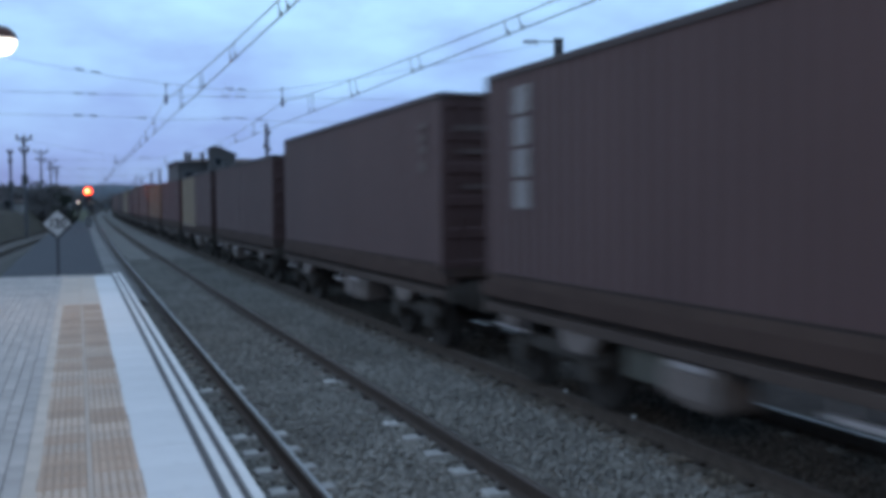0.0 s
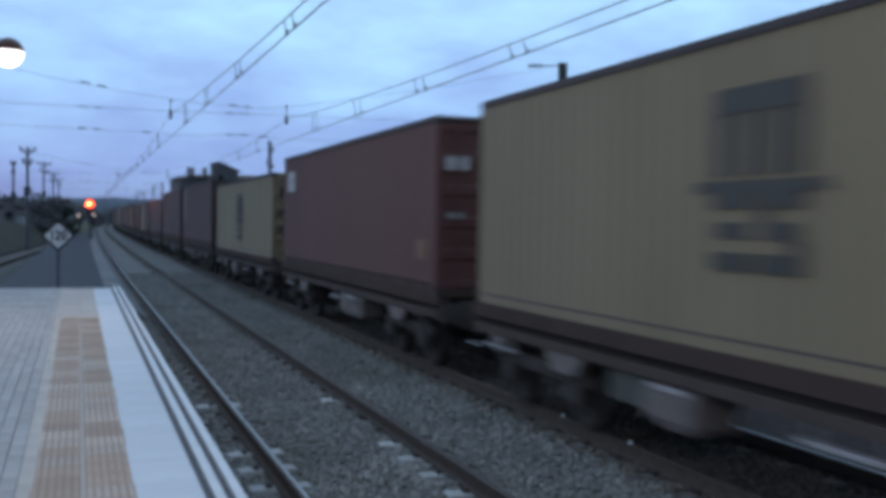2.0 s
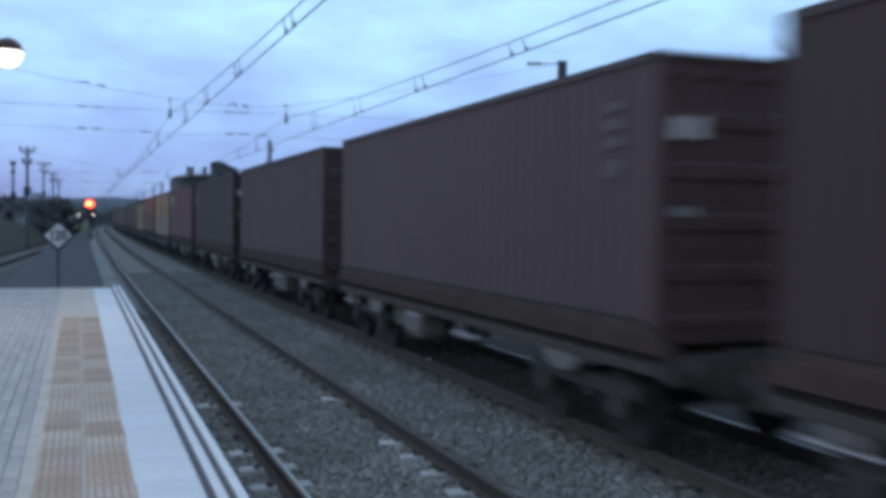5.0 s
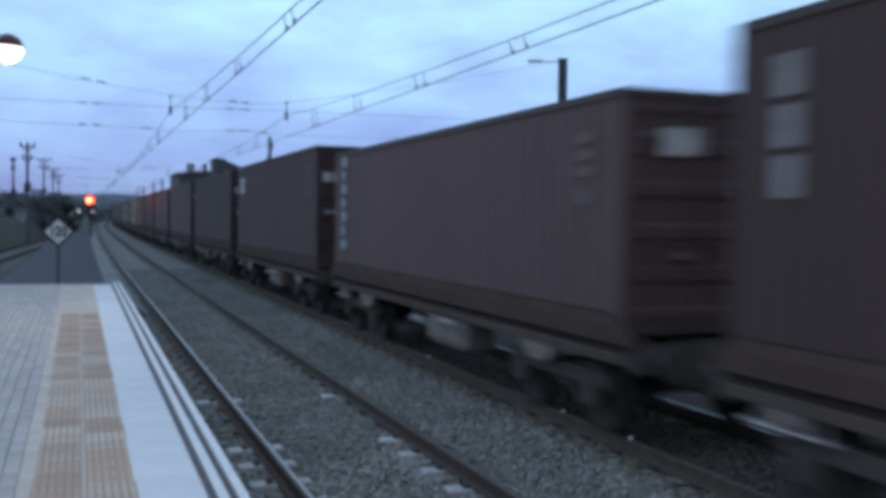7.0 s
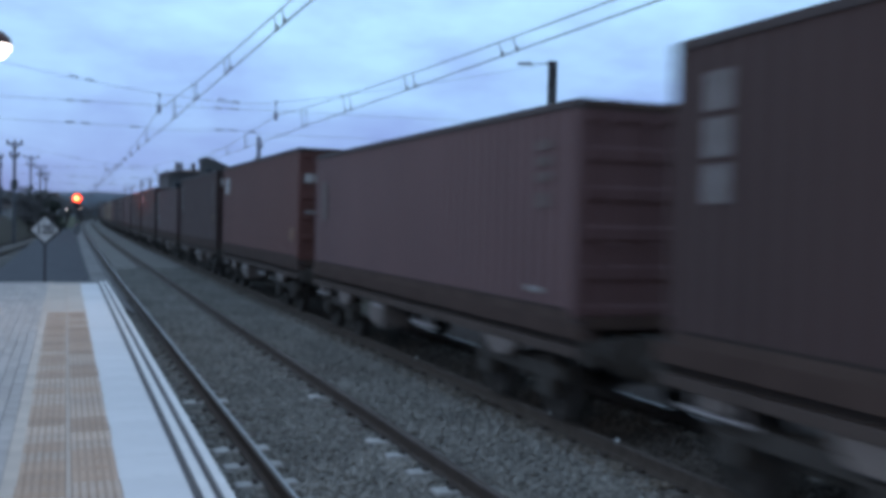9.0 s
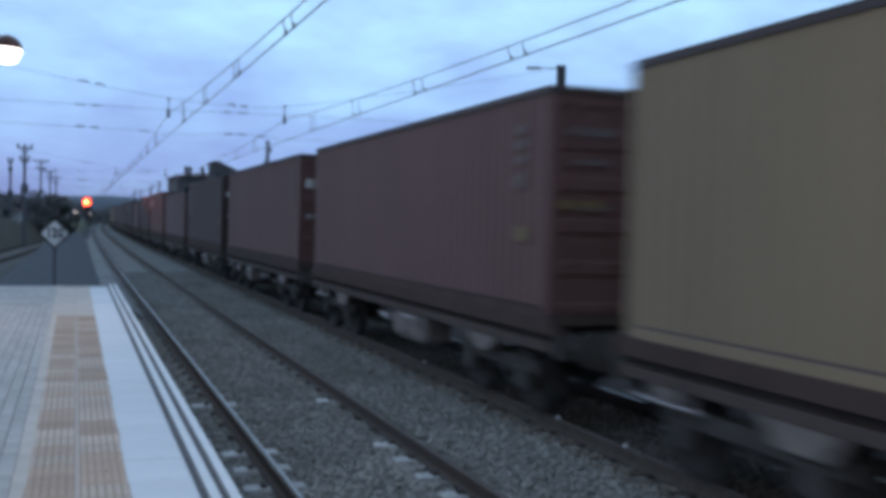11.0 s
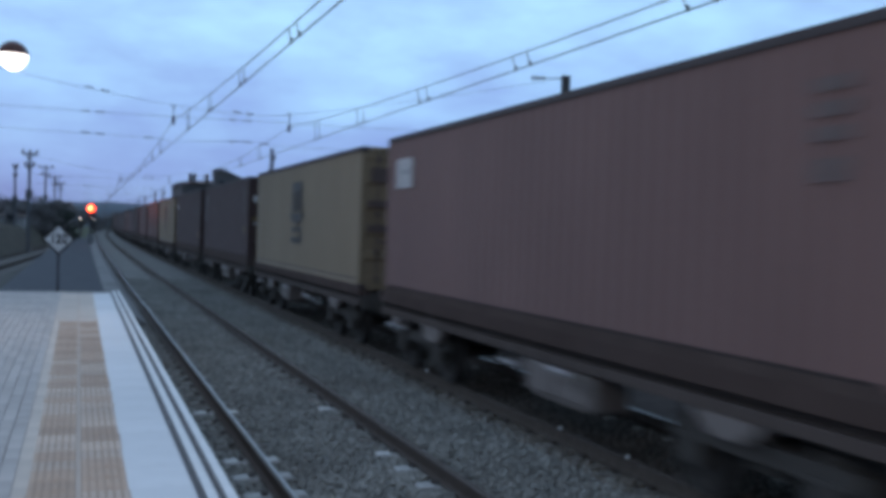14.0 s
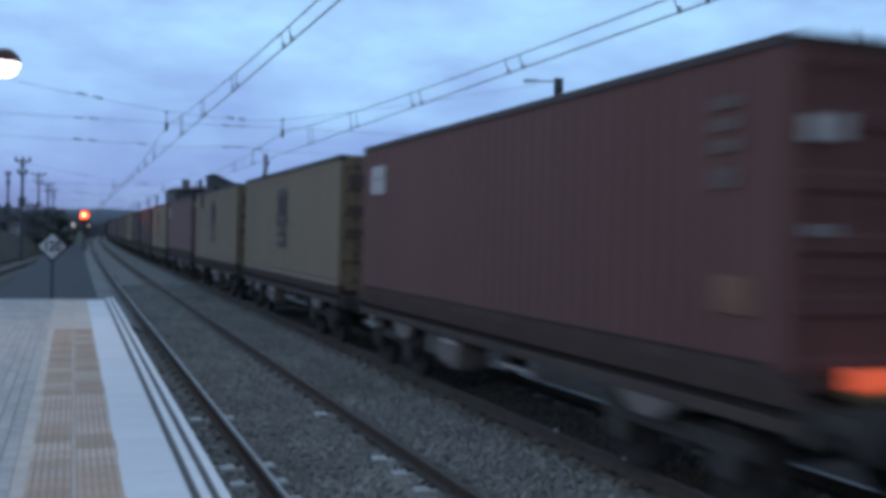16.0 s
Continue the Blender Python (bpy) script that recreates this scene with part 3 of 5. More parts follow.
def container(paint, H, marks, label, L=12.19):
    c = tagged(new("shipping_container"), label, "shipping container", "containers on the train")
    p = PAINT[paint]
    k = (L, H)
    for sx in (-1, 1):
        shared("side_panel", cached(("side", k, sx), lambda: make_side(L, H, sx)), c, p)
        shared("top_rail", cached(("rail", k, sx), lambda: make_top_rail(L, H, sx)), c)
        for sy in (-1, 1):
            shared("corner_post", cached(("post", k, sx, sy), lambda: make_post(L, H, sx, sy)), c, p)
            cast = cached(("cast", L, sx, sy), lambda: make_casting(sx, sy, L))
            shared("corner_casting", cast, c)
            shared("corner_casting", cast, c, at=pose(0, 0, H - 0.118))
        door = shared("door", cached(("door", k, sx), lambda: make_door(L, H, sx)), c, p)
        for x in (0.3, 0.85):
            shared("lock_rod", cached(("rod", k), lambda: make_rod(L, H)), door, p if "yellow" not in paint else M_ROD_DARK, at=pose(sx * x, 0, 0))
    shared("base_frame", cached(("frame", k), lambda: make_frame(L, H)), c, p if "yellow" in paint else M_BASE)
    # Strip of groove shade; yellow containers take the dark rod colour for it.
    for sx in (-1, 1):
        shared("lower_seam", cached(("seam", L, sx), lambda: make_groove_shade(L, sx)), c, M_ROD_DARK if "yellow" in paint else None)
    shared("roof", cached(("roof", k), lambda: make_roof(L, H)), c, p)
    shared("front_wall", cached(("front", k), lambda: make_front(L, H)), c, p)

    top = H

    def mark(kind, name, rows, material, end=False):
        if kind in marks:
            for i, r in enumerate(rows):
                make = end_plate if end else side_plate
                shared(name, cached((kind, name, k, i), lambda: to_mesh(name, make([r], L), material)), c)
    mark("emblem", "emblem_bar", emblem(L, H) + emblem_low(H), M_LOGO)
    mark("label", "company_panel", [(10.76, 11.64, top - 0.94, top - 0.42)], M_LABEL)
    mark("label", "panel_band", [(10.86, 11.4, top - 0.70, top - 0.62)], M_LABEL_GREY)
    mark("halflabel", "company_panel", [(10.95, 11.62, top - 0.82, top - 0.56)], M_LABEL)
    mark("halflabel", "panel_band", [(10.78, 11.1, top - 0.50, top - 0.36)], M_LABEL_YEL)
    mark("blocks", "marking_block", [(11.40, 11.62, top - 0.34 - 0.41 * (i + 1) + 0.07, top - 0.34 - 0.41 * i) for i in range(3)], M_LABEL_GREY)
    mark("fourblocks", "marking_block", [(10.85, 11.26, top - 0.24 - 0.4 * (i + 1) + 0.05, top - 0.24 - 0.4 * i) for i in range(4)], M_LABEL_GREY)
    mark("column", "lettering_bar", [(11.24 + 0.1 * (i % 2), 11.56, top - 0.12 - 0.29 * (i + 1) + 0.08, top - 0.12 - 0.29 * i) for i in range(7)], M_LABEL_TEAL)
    mark("palecol", "lettering_bar", [(11.15, 11.6, top - 1.45, top - 0.62)], M_LABEL_DIM)
    mark("palecol", "code_mark", [(0.8, 1.2, top - 2.23, top - 2.16)], M_LABEL_GREY)
    mark("codes", "code_mark", [(0.65, 1.0, top - 0.53 - 0.19 * i, top - 0.42 - 0.19 * i) for i in range(3)] + [(0.68, 0.98, top - 1.22, top - 1.04)], M_LABEL_DIM)
    mark("yellowtag", "warning_tag", [(0.56, 0.92, top - 1.89, top - 1.70)], M_LABEL_YEL)
    mark("lowtag", "warning_tag", [(0.42, 0.92, top - 2.30, top - 1.98)], M_LABEL_RUST)
    if "soot" in marks:
        shared("soot_stain", cached(("soot", k), lambda: make_soot(L, H)), c)
    mark("endlabel", "door_panel", [(-1.06, -0.64, top - 0.86, top - 0.64)], M_LABEL, True)
    mark("endlabel", "door_notice", [(-1.03, -0.74, top - 1.63, top - 1.53)], M_LABEL_GREY, True)
    mark("endhigh", "door_panel", [(-1.06, -0.92, top - 0.58, top - 0.32), (-0.86, -0.62, top - 0.58, top - 0.42)], M_LABEL, True)
    mark("endcodes", "door_code", [(-1.0, -0.3, top - 0.60, top - 0.50), (-0.95, -0.4, top - 0.95, top - 0.88), (-0.9, -0.4, top - 1.5, top - 1.43)], M_LABEL_DIM, True)
    mark("enddark", "door_code", [(-1.0, -0.55, top - 0.72, top - 0.42), (-1.05, -0.2, top - 1.22, top - 1.08), (-1.05, -0.2, top - 1.72, top - 1.58)], M_ROD_DARK, True)
    mark("endright", "door_panel", [(-0.77, -0.24, top - 0.70, top - 0.40)], M_LABEL, True)
    mark("endright", "door_notice", [(-1.04, -0.79, top - 0.52, top - 0.44), (-0.64, -0.34, top - 1.80, top - 1.71)], M_LABEL_DIM, True)
    mark("endsign", "door_tag", [(-1.08, -0.5, top - 1.48, top - 1.37)], M_LABEL_YEL, True)
    return c


WHEEL_R = 0.47


def make_wheelset():
    bm = bmesh.new()
    bm_rod(bm, (-0.98, 0, 0), (0.98, 0, 0), 0.075, n=10)
    for sx in (-1, 1):
        prof = [(0.12, 0.78), (0.49, 0.80), (0.49, 0.825), (WHEEL_R, 0.83), (WHEEL_R - 0.004, 0.94), (0.39, 0.94), (0.35, 0.89), (0.14, 0.89), (0.12, 0.94)]
        bm_lathe(bm, [(r, sx * h) for r, h in prof], 24, (0, 0, 0), 'x')
        for q in range(4):
            t = q * math.pi / 2
            bm_rod(bm, (sx * 0.885, 0.24 * math.sin(t), 0.24 * math.cos(t)), (sx * 0.90, 0.24 * math.sin(t), 0.24 * math.cos(t)), 0.03, n=6)
    return to_mesh("wheelset", bm, M_WHEEL)


def build_wagon(front_box):
    """A bogie flat wagon; its brake equipment box hangs ahead of the middle or behind it."""
    w = tagged(new("container_wagon"), "brown bogie flat wagon, pale brake box ahead of its middle" if front_box else "brown bogie flat wagon, pale brake box behind its middle", "freight wagon", "wagons of the train")
    for sx in (-1, 1):
        bm = bmesh.new()
        x = sx * 1.2
        x0, x1 = sorted((x, x - sx * 0.16))
        xf0, xf1 = sorted((x + sx * 0.03, x - sx * 0.18))
        bm_box(bm, xf0, xf1, -6.3, 6.3, 1.095, 1.188, 0.004)
        xl0, xl1 = sorted((sx * 1.223, sx * 1.236))
        bm_box(bm, xl0, xl1, -6.28, 6.28, 1.10, 1.292, 0.003)
        part("side_sill", bm, M_SILL, w)
        bm = bmesh.new()
        xc, xd = sorted((x - sx * 0.08, x - sx * 0.11))
        bm_box(bm, xc, xd, -6.3, 6.3, 0.885, 1.095)
        # Recess shade deepened by the dark colour of the web.
        part("sill_web", bm, M_GROOVE_SHADE, w, "recessed web, shade put into its dark colour")
        bm = bmesh.new()
        bm_box(bm, xf0, xf1, -6.2, 6.2, 0.885, 1.0, 0.008)
        part("lower_flange", bm, M_FLANGE, w)
        for y, w0, w1, zb in ((3.5, 0.45, 0.26, 0.66), (-4.1, 0.48, 0.2, 0.68), (5.35, 0.2, 0.08, 0.76)):
            # a hanging bracket, narrowing downwards
            bm = bmesh.new()
            xs = (x + sx * 0.022, x - sx * 0.10)
            ring = [[bm.verts.new((a, y + b, z)) for b, z in ((-w0, 0.883), (w0, 0.883), (w0 * 0.9, 0.80), (w1, zb), (-w1, zb), (-w0 * 0.9, 0.80))] for a in xs]
            bm.faces.new(ring[0]), bm.faces.new(ring[1][::-1])
            for i in range(6):
                bm.faces.new((ring[0][i], ring[0][(i + 1) % 6], ring[1][(i + 1) % 6], ring[1][i]))
            part("hanging_bracket", bm, M_BOX, w)
        bm = bmesh.new()
        xs0, xs1 = sorted((x + sx * 0.02, x - sx * 0.08))
        bm_box(bm, xs0, xs1, 4.9, 5.9, 0.712, 0.738, 0.006)
        for y in (5.05, 5.75):
            bm_rod(bm, (x - sx * 0.06, y, 0.735), (x - sx * 0.06, y, 0.89), 0.018, n=6)
        part("step_board", bm, M_PLATE, w, "scuffed pale step board")
    boxes("centre_beam", [(-0.35, 0.35, -6.3, 6.3, 0.80, 1.12)], M_UNDER, w, 0.01)
    for y in (-6.28, 6.28):
        boxes("end_beam", [(-1.17, 1.17, y - 0.09, y + 0.09, 0.82, 1.1)], M_UNDER, w, 0.01)
        for sx in (-0.95, 0.95):
            bm = bmesh.new()
            s = 1 if y > 0 else -1
            bm_rod(bm, (sx, y, 0.98), (sx, y + s * 0.45, 0.98), 0.09, n=12)
            bm_lathe(bm, [(0.05, y + s * 0.45), (0.22, y + s * 0.46), (0.22, y + s * 0.50), (0.10, y + s * 0.515)], 16, (sx, 0, 0.98), 'y')
            part("buffer", bm, M_UNDER, w)
    for y in (-4.5, -2.2, 0, 2.2, 4.5):
        boxes("cross_member", [(-1.05, 1.05, y - 0.07, y + 0.07, 0.9, 1.1)], M_UNDER, w)
    b0, b1 = (0.9, 1.8) if front_box else (-1.75, 0.0)
    bm = bmesh.new()
    bm_box(bm, -1.19, -0.74, b0, b1, 0.46, 0.86, 0.05)
    bm_box(bm, -1.15, -0.80, b0 + 0.2, b1 - 0.2, 0.42, 0.47, 0.02)
    box = part("brake_box", bm, M_BOX, w, "scuffed pale grey equipment box")
    for o in (0.32, 0.68):
        y = b0 + o * (b1 - b0)
        boxes("lid", [(-1.215, -1.185, y - 0.26, y + 0.26, 0.52, 0.76)], M_BOX, box, 0.012)
    if front_box:
        boxes("battery_box", [(-1.13, -0.72, 1.83, 2.62, 0.52, 0.86)], M_UNDER_GREEN, w, 0.04, "dull green-grey battery box")
    m = (b0 + b1) / 2
    boxes("name_plate", [(-1.222, -1.188, m - 0.3, m + 0.3, 0.79, 0.85)], M_PLATE, box, 0.006, "bright scuffed plate")
    d0, d1 = (-1.45, -0.45) if front_box else (0.35, 0.95)
    bm = bmesh.new()
    bm_box(bm, -1.17, -1.05, d0, d1, 0.69, 0.735, 0.01)
    for y in (d0 + 0.1, d1 - 0.1):
        bm_rod(bm, (-1.11, y, 0.72), (-1.11, y, 0.9), 0.02, n=6)
    part("brake_rod_guard", bm, M_PLATE, w, "pale worn guard strip")
    boxes("brake_reservoir", [(0.6, 1.0, -0.9, 0.9, 0.5, 0.84)], M_UNDER, w, 0.12)
    for y in (-4.35, 4.35):
        bogie = boxes("bogie", [(-0.98, 0.98, y - 0.22, y + 0.22, 0.42, 0.72)], M_UNDER, w, 0.02)
        for sx in (-1, 1):
            bm = bmesh.new()
            bm_box(bm, sx * 1.03 - 0.06, sx * 1.03 + 0.06, y - 1.25, y + 1.25, 0.52, 0.70, 0.03)
            for a in (-0.9, 0.9):
                bm_box(bm, sx * 1.06 - 0.09, sx * 1.06 + 0.09, y + a - 0.17, y + a + 0.17, 0.32, 0.60, 0.03)
                bm_rod(bm, (sx * 1.06, y + a - 0.1, 0.58), (sx * 1.06, y + a - 0.1, 0.80), 0.06)
                bm_rod(bm, (sx * 1.06, y + a + 0.1, 0.58), (sx * 1.06, y + a + 0.1, 0.80), 0.06)
            part("side_frame", bm, M_UNDER, bogie)
        for a in (-0.9, 0.9):
            shared("wheelset", cached("wheelset", make_wheelset), bogie, at=pose(0, y + a, WHEEL_R))
    return w


L_BROWN = "dull brown corrugated steel shipping container"
L_DARK = "dark grey-brown corrugated shipping container with white marking blocks"
L_RED = "brick red corrugated shipping container with white company panel"
L_YEL = "mustard yellow corrugated shipping container with black emblem"
LOADS = {
    -2: ("brown", HC, {"fourblocks", "codes", "endcodes"}, L_DARK),
    -1: ("pale_yellow", STD, {"emblem", "enddark"}, L_YEL),
    0: ("red", HC, {"label", "lowtag", "endlabel"}, L_RED),
    1: ("pale_yellow", HC, {"emblem", "enddark"}, L_YEL),
    2: ("red", HC, {"label", "lowtag", "endlabel"}, L_RED),
    3: ("dark", HC, {"blocks", "codes", "yellowtag", "endlabel", "endsign"}, L_DARK),
    4: ("brown", HC, {"codes", "endcodes"}, L_BROWN),
    5: ("brown", HC, {"codes", "endlabel"}, L_BROWN),
    6: ("dark", HC, {"yellowtag", "endlabel", "endsign"}, "dark grey-brown shipping container with a yellow tag"),
    7: ("dark", HC, {"label", "codes", "endlabel"}, "dark grey-brown shipping container with white company panel"),
    8: ("brown", STD, {"column", "codes", "endright"}, "brown shipping container with teal vertical lettering bars"),
    9: ("dark", HC, {"blocks", "codes", "yellowtag", "endhigh"}, L_DARK),
    10: ("red", HC, {"label", "lowtag", "endlabel"}, L_RED),
    11: ("grey", STD, {"palecol", "codes"}, "faded grey-brown corrugated shipping container"),
    12: ("dark", HC, {"blocks", "codes", "yellowtag", "endlabel"}, L_DARK),
    13: ("redbrown", HC, {"codes", "endlabel"}, "red-brown corrugated shipping container"),
    14: ("redbrown", HC, {"codes", "yellowtag", "endcodes", "endsign"}, "red-brown corrugated shipping container"),
    15: ("yellow", HC, {"emblem", "enddark"}, L_YEL),
    16: ("dark", HC, {"halflabel", "codes", "lowtag", "endcodes"}, "dark grey-brown shipping container with a worn company panel"),
    17: ("dark", HC, {"blocks", "codes", "yellowtag", "endlabel", "endsign"}, L_DARK),
    18: ("yellow", HC, {"emblem", "enddark"}, L_YEL),
    19: ("rose", HC, {"label", "codes", "endhigh"}, "faded rose-brown shipping container with white company panel"),
    20: ("yellow", HC, {"emblem", "soot", "enddark"}, "mustard yellow shipping container with a soot stain and black emblem"),
    21: ("yellow", HC, {"emblem", "enddark"}, L_YEL),
    22: ("red", HC, {"label", "codes", "lowtag", "endlabel"}, L_RED),
}
FRONT = {-3: ("brown", HC), -6: ("maroon", STD), -7: ("orange", STD), -8: ("red", HC), -9: ("redbrown", HC), -10: ("maroon", STD), -11: ("yellow", HC),
         -12: ("brown", HC), -13: ("dark", HC), -14: ("brown", HC), -15: ("red", HC), -16: ("brown", HC), -17: ("dark", HC), -18: ("redbrown", HC)}
TRAIN = []          # (thing, wagon number, height, offset along the wagon)
WAGONS = {}
FRONT_BOX = (-2, -1, 1, 5, 6, 10, 11, 13, 16, 18, 21, 22)
for k in range(-18, 23):
    kind = k in FRONT_BOX or (k < -2 and k % 2 == 0)
    w = WAGONS[kind] = copy_thing(WAGONS[kind], pose(0, 0, 0)) if kind in WAGONS else build_wagon(kind)
    TRAIN.append((w, k, 0.0, 0.0))
    if k in LOADS:
        TRAIN.append((container(*LOADS[k]), k, DECK, 0.0))
    elif k in FRONT:
        TRAIN.append((container(*FRONT[k], {"codes", "endcodes"}, L_BROWN if FRONT[k][0] in ("brown", "dark") else "worn corrugated steel shipping container"), k, DECK, 0.0))
    else:
        for o, paint in ((3.065, "yellow" if k == -5 else "brown"), (-3.065, "brown")):
            TRAIN.append((container(paint, STD, set(), "short corrugated steel shipping container", L=6.058), k, DECK, o))
    if k == 22:
        boxes("tail_lamp", [(-0.86, -0.1, -6.42, -6.375, 1.24, 1.42)], M_TAIL, w, 0.02, "glowing orange tail lamp plate")
        boxes("tail_reflector", [(-0.86, -0.1, -6.42, -6.375, 1.165, 1.232)], M_LABEL_YEL, w, 0.01, "yellow reflector strip")


def train_pose(t, k, z, o):
    y = -27.73 + 21.145 * t + 0.01634 * t * t - 14.02 * k + 6.095 + o
    turn = math.degrees(math.atan(max(0.0, y - 30.0) / 10000.0))
    return pose(TRAIN_X + bend(y), y, z, 0, 0, -turn)


# ---- overhead line ----
def wire(bm, pts, r):
    """One continuous thin tube through the points."""
    pts = [Vector(p) for p in pts]
    rings = []
    for i, p in enumerate(pts):
        d = (pts[min(i + 1, len(pts) - 1)] - pts[max(i - 1, 0)]).normalized()
        a = d.cross(Vector((0, 0, 1))).normalized()
        b = d.cross(a)
        rings.append([bm.verts.new(p + r * (math.cos(t) * a + math.sin(t) * b)) for t in (0.5, 1.75, 3.0, 4.3, 5.5)])
    for u, v in zip(rings, rings[1:]):
        for i in range(5):
            bm.faces.new((u[i], u[(i + 1) % 5], v[(i + 1) % 5], v[i]))
    bm.faces.new(rings[0]), bm.faces.new(rings[-1])


SPANS = (-66, -16, 34, 84, 134, 184, 234)
WIRE_X = (0.17, 4.06)


def messenger_z(y):
    i = max(j for j in range(len(SPANS) - 1) if SPANS[j] <= y + 1e-6)
    mid = (SPANS[i] + SPANS[i + 1]) / 2
    return 5.355 + 0.00083 * (y - mid) ** 2


for n_line, wx in enumerate(WIRE_X):
    line = tagged(new("overhead_line"), "overhead contact wire hung by droppers from a sagging messenger wire", "overhead wire", "overhead lines")
    line.location = (wx, 0, 0)
    bm = bmesh.new()
    ys = [SPANS[1] + 2.5 * i for i in range(int((SPANS[-1] - SPANS[1]) / 2.5) + 1)]
    wire(bm, [(bend(y), y, 5.125 + 0.015 * n_line) for y in ys[::2]], 0.012)
    part("contact_wire", bm, M_WIRE, line)
    bm = bmesh.new()
    wire(bm, [(bend(y), y, messenger_z(min(y, SPANS[-1] - 0.1))) for y in ys], 0.011)
    part("messenger_wire", bm, M_WIRE, line)
    for s0 in SPANS[1:-1]:
        for i in range(10):
            for d in (-0.28, 0.28):
                y = s0 + 0.7 + 4.95 * i + d + 0.5 * n_line
                if i == 0 or y > 190:
                    continue
                bm = bmesh.new()
                bm_rod(bm, (bend(y), y, messenger_z(y)), (bend(y) + 0.02, y - 0.12, 5.125 + 0.015 * n_line), 0.009, n=5)
                bm_rod(bm, (bend(y) + 0.02, y - 0.12, 5.135), (bend(y) + 0.02, y - 0.12, 5.215), 0.022, n=6)
                part("dropper", bm, M_WIRE, line)


def insulator(bm, a, b, r=0.026, n_disc=4):
    a, b = Vector(a), Vector(b)
    bm_rod(bm, a, b, r * 0.45, n=6)
    for i in range(n_disc):
        c = a.lerp(b, (i + 0.5) / n_disc)
        d = (b - a).normalized() * 0.03
        bm_rod(bm, c - d, c + d, r, r * 0.7, n=8)


def headspan(y, left, right, zl, zr):
    """Cross wires between two lattice poles, with insulators and the hangers over each track."""
    h = tagged(new("headspan"), "three cross wires with insulators spanning both tracks", "overhead wire", "headspans")
    h.location = (0, y, 0)
    o = bend(y)
    mid = 3.2 + o
    top = []
    for i in range(25):
        x = left + (right - left) * i / 24
        f = ((x - mid) / (left - mid if x < mid else right - mid)) ** (1.7 if x < mid else 1.15)
        top.append((x, 0, 6.2 + ((zl if x < mid else zr) - 6.2) * f))
    bm = bmesh.new()
    wire(bm, top, 0.007)
    part("upper_wire", bm, M_WIRE, h)
    bm = bmesh.new()
    wire(bm, [(left, 0, 6.0), (o + 0.17, 0, 5.98), (o + 4.06, 0, 6.04), (right, 0, 6.1)], 0.007)
    part("middle_wire", bm, M_WIRE, h)
    bm = bmesh.new()
    wire(bm, [(left, 0, 5.32), (o - 0.4, 0, 5.24), (o + 0.17, 0, 5.17), (o + 2.5, 0, 5.30), (o + 4.06, 0, 5.20), (right, 0, 5.32)], 0.006)
    part("lower_wire", bm, M_WIRE, h)
    pts = [((-2.65, 6.78), (-2.35, 6.74)), ((-2.15, 6.71), (-1.85, 6.66)), ((2.1, 6.30), (2.4, 6.28)), ((2.55, 6.27), (2.8, 6.25)),
           ((-2.72, 5.985), (-2.45, 5.985)), ((-2.25, 5.985), (-1.98, 5.985)), ((1.98, 6.02), (2.25, 6.02)), ((2.45, 6.02), (2.8, 6.02)),
           ((-2.72, 5.29), (-2.45, 5.28)), ((-2.25, 5.28), (-2.0, 5.27)), ((-0.75, 5.25), (-0.45, 5.24)), ((2.0, 5.27), (2.3, 5.29)), ((2.45, 5.30), (2.75, 5.29)), ((3.1, 5.27), (3.4, 5.25))]
    for (xa, za), (xb, zb) in pts:
        bm = bmesh.new()
        insulator(bm, (o + xa, 0, za), (o + xb, 0, zb))
        part("insulator", bm, M_INSUL, h)
    for x in (0.17, 4.06):
        bm = bmesh.new()
        bm_rod(bm, (o + x, 0, 6.38), (o + x, 0, 5.7), 0.015, n=6)
        insulator(bm, (o + x, 0, 6.0), (o + x, 0, 5.72), 0.06, 4)
        bm_rod(bm, (o + x, 0, 6.30), (o + x, 0, 6.38), 0.04, n=6)
        part("hanger", bm, M_INSUL, h)
    return h


def lattice_pole(x, y, top, width=0.32, label="grey steel lattice pole of the overhead line"):
    p = tagged(new("overhead_line_pole"), label, "catenary pole", "overhead line poles")
    p.location = (x, y, G)
    hh = top - G
    for sx in (-1, 1):
        boxes("channel", [(min(sx * width / 2, sx * (width / 2 - 0.12)), max(sx * width / 2, sx * (width / 2 - 0.12)), -0.08, 0.08, 0, hh)], M_POLE, p, 0.005)
    bm = bmesh.new()
    z, s = 0.3, 1
    while z < hh - 0.4:
        bm_rod(bm, (-s * (width / 2 - 0.04), 0.06, z), (s * (width / 2 - 0.04), 0.06, z + 0.45), 0.03, n=5)
        bm_rod(bm, (-s * (width / 2 - 0.04), -0.06, z), (s * (width / 2 - 0.04), -0.06, z + 0.45), 0.03, n=5)
        z, s = z + 0.45, -s
    part("lacing", bm, M_POLE, p)
    boxes("cap_plate", [(-width / 2 - 0.02, width / 2 + 0.02, -0.1, 0.1, hh, hh + 0.02)], M_POLE, p)
    for zz, sx in () if y < 50 else ((hh - 0.9, 1), (hh - 2.3, 1), (hh - 2.0, -1)):
        boxes("bracket", [(min(0, sx * (width / 2 + 0.16)), max(0, sx * (width / 2 + 0.16)), -0.11, -0.085, zz, zz + 0.3)], M_POLE, p, 0.008)
    boxes("foundation", [(-0.45, 0.45, -0.45, 0.45, -0.1, 0.25)], M_CONCRETE, p, 0.02)
    return p


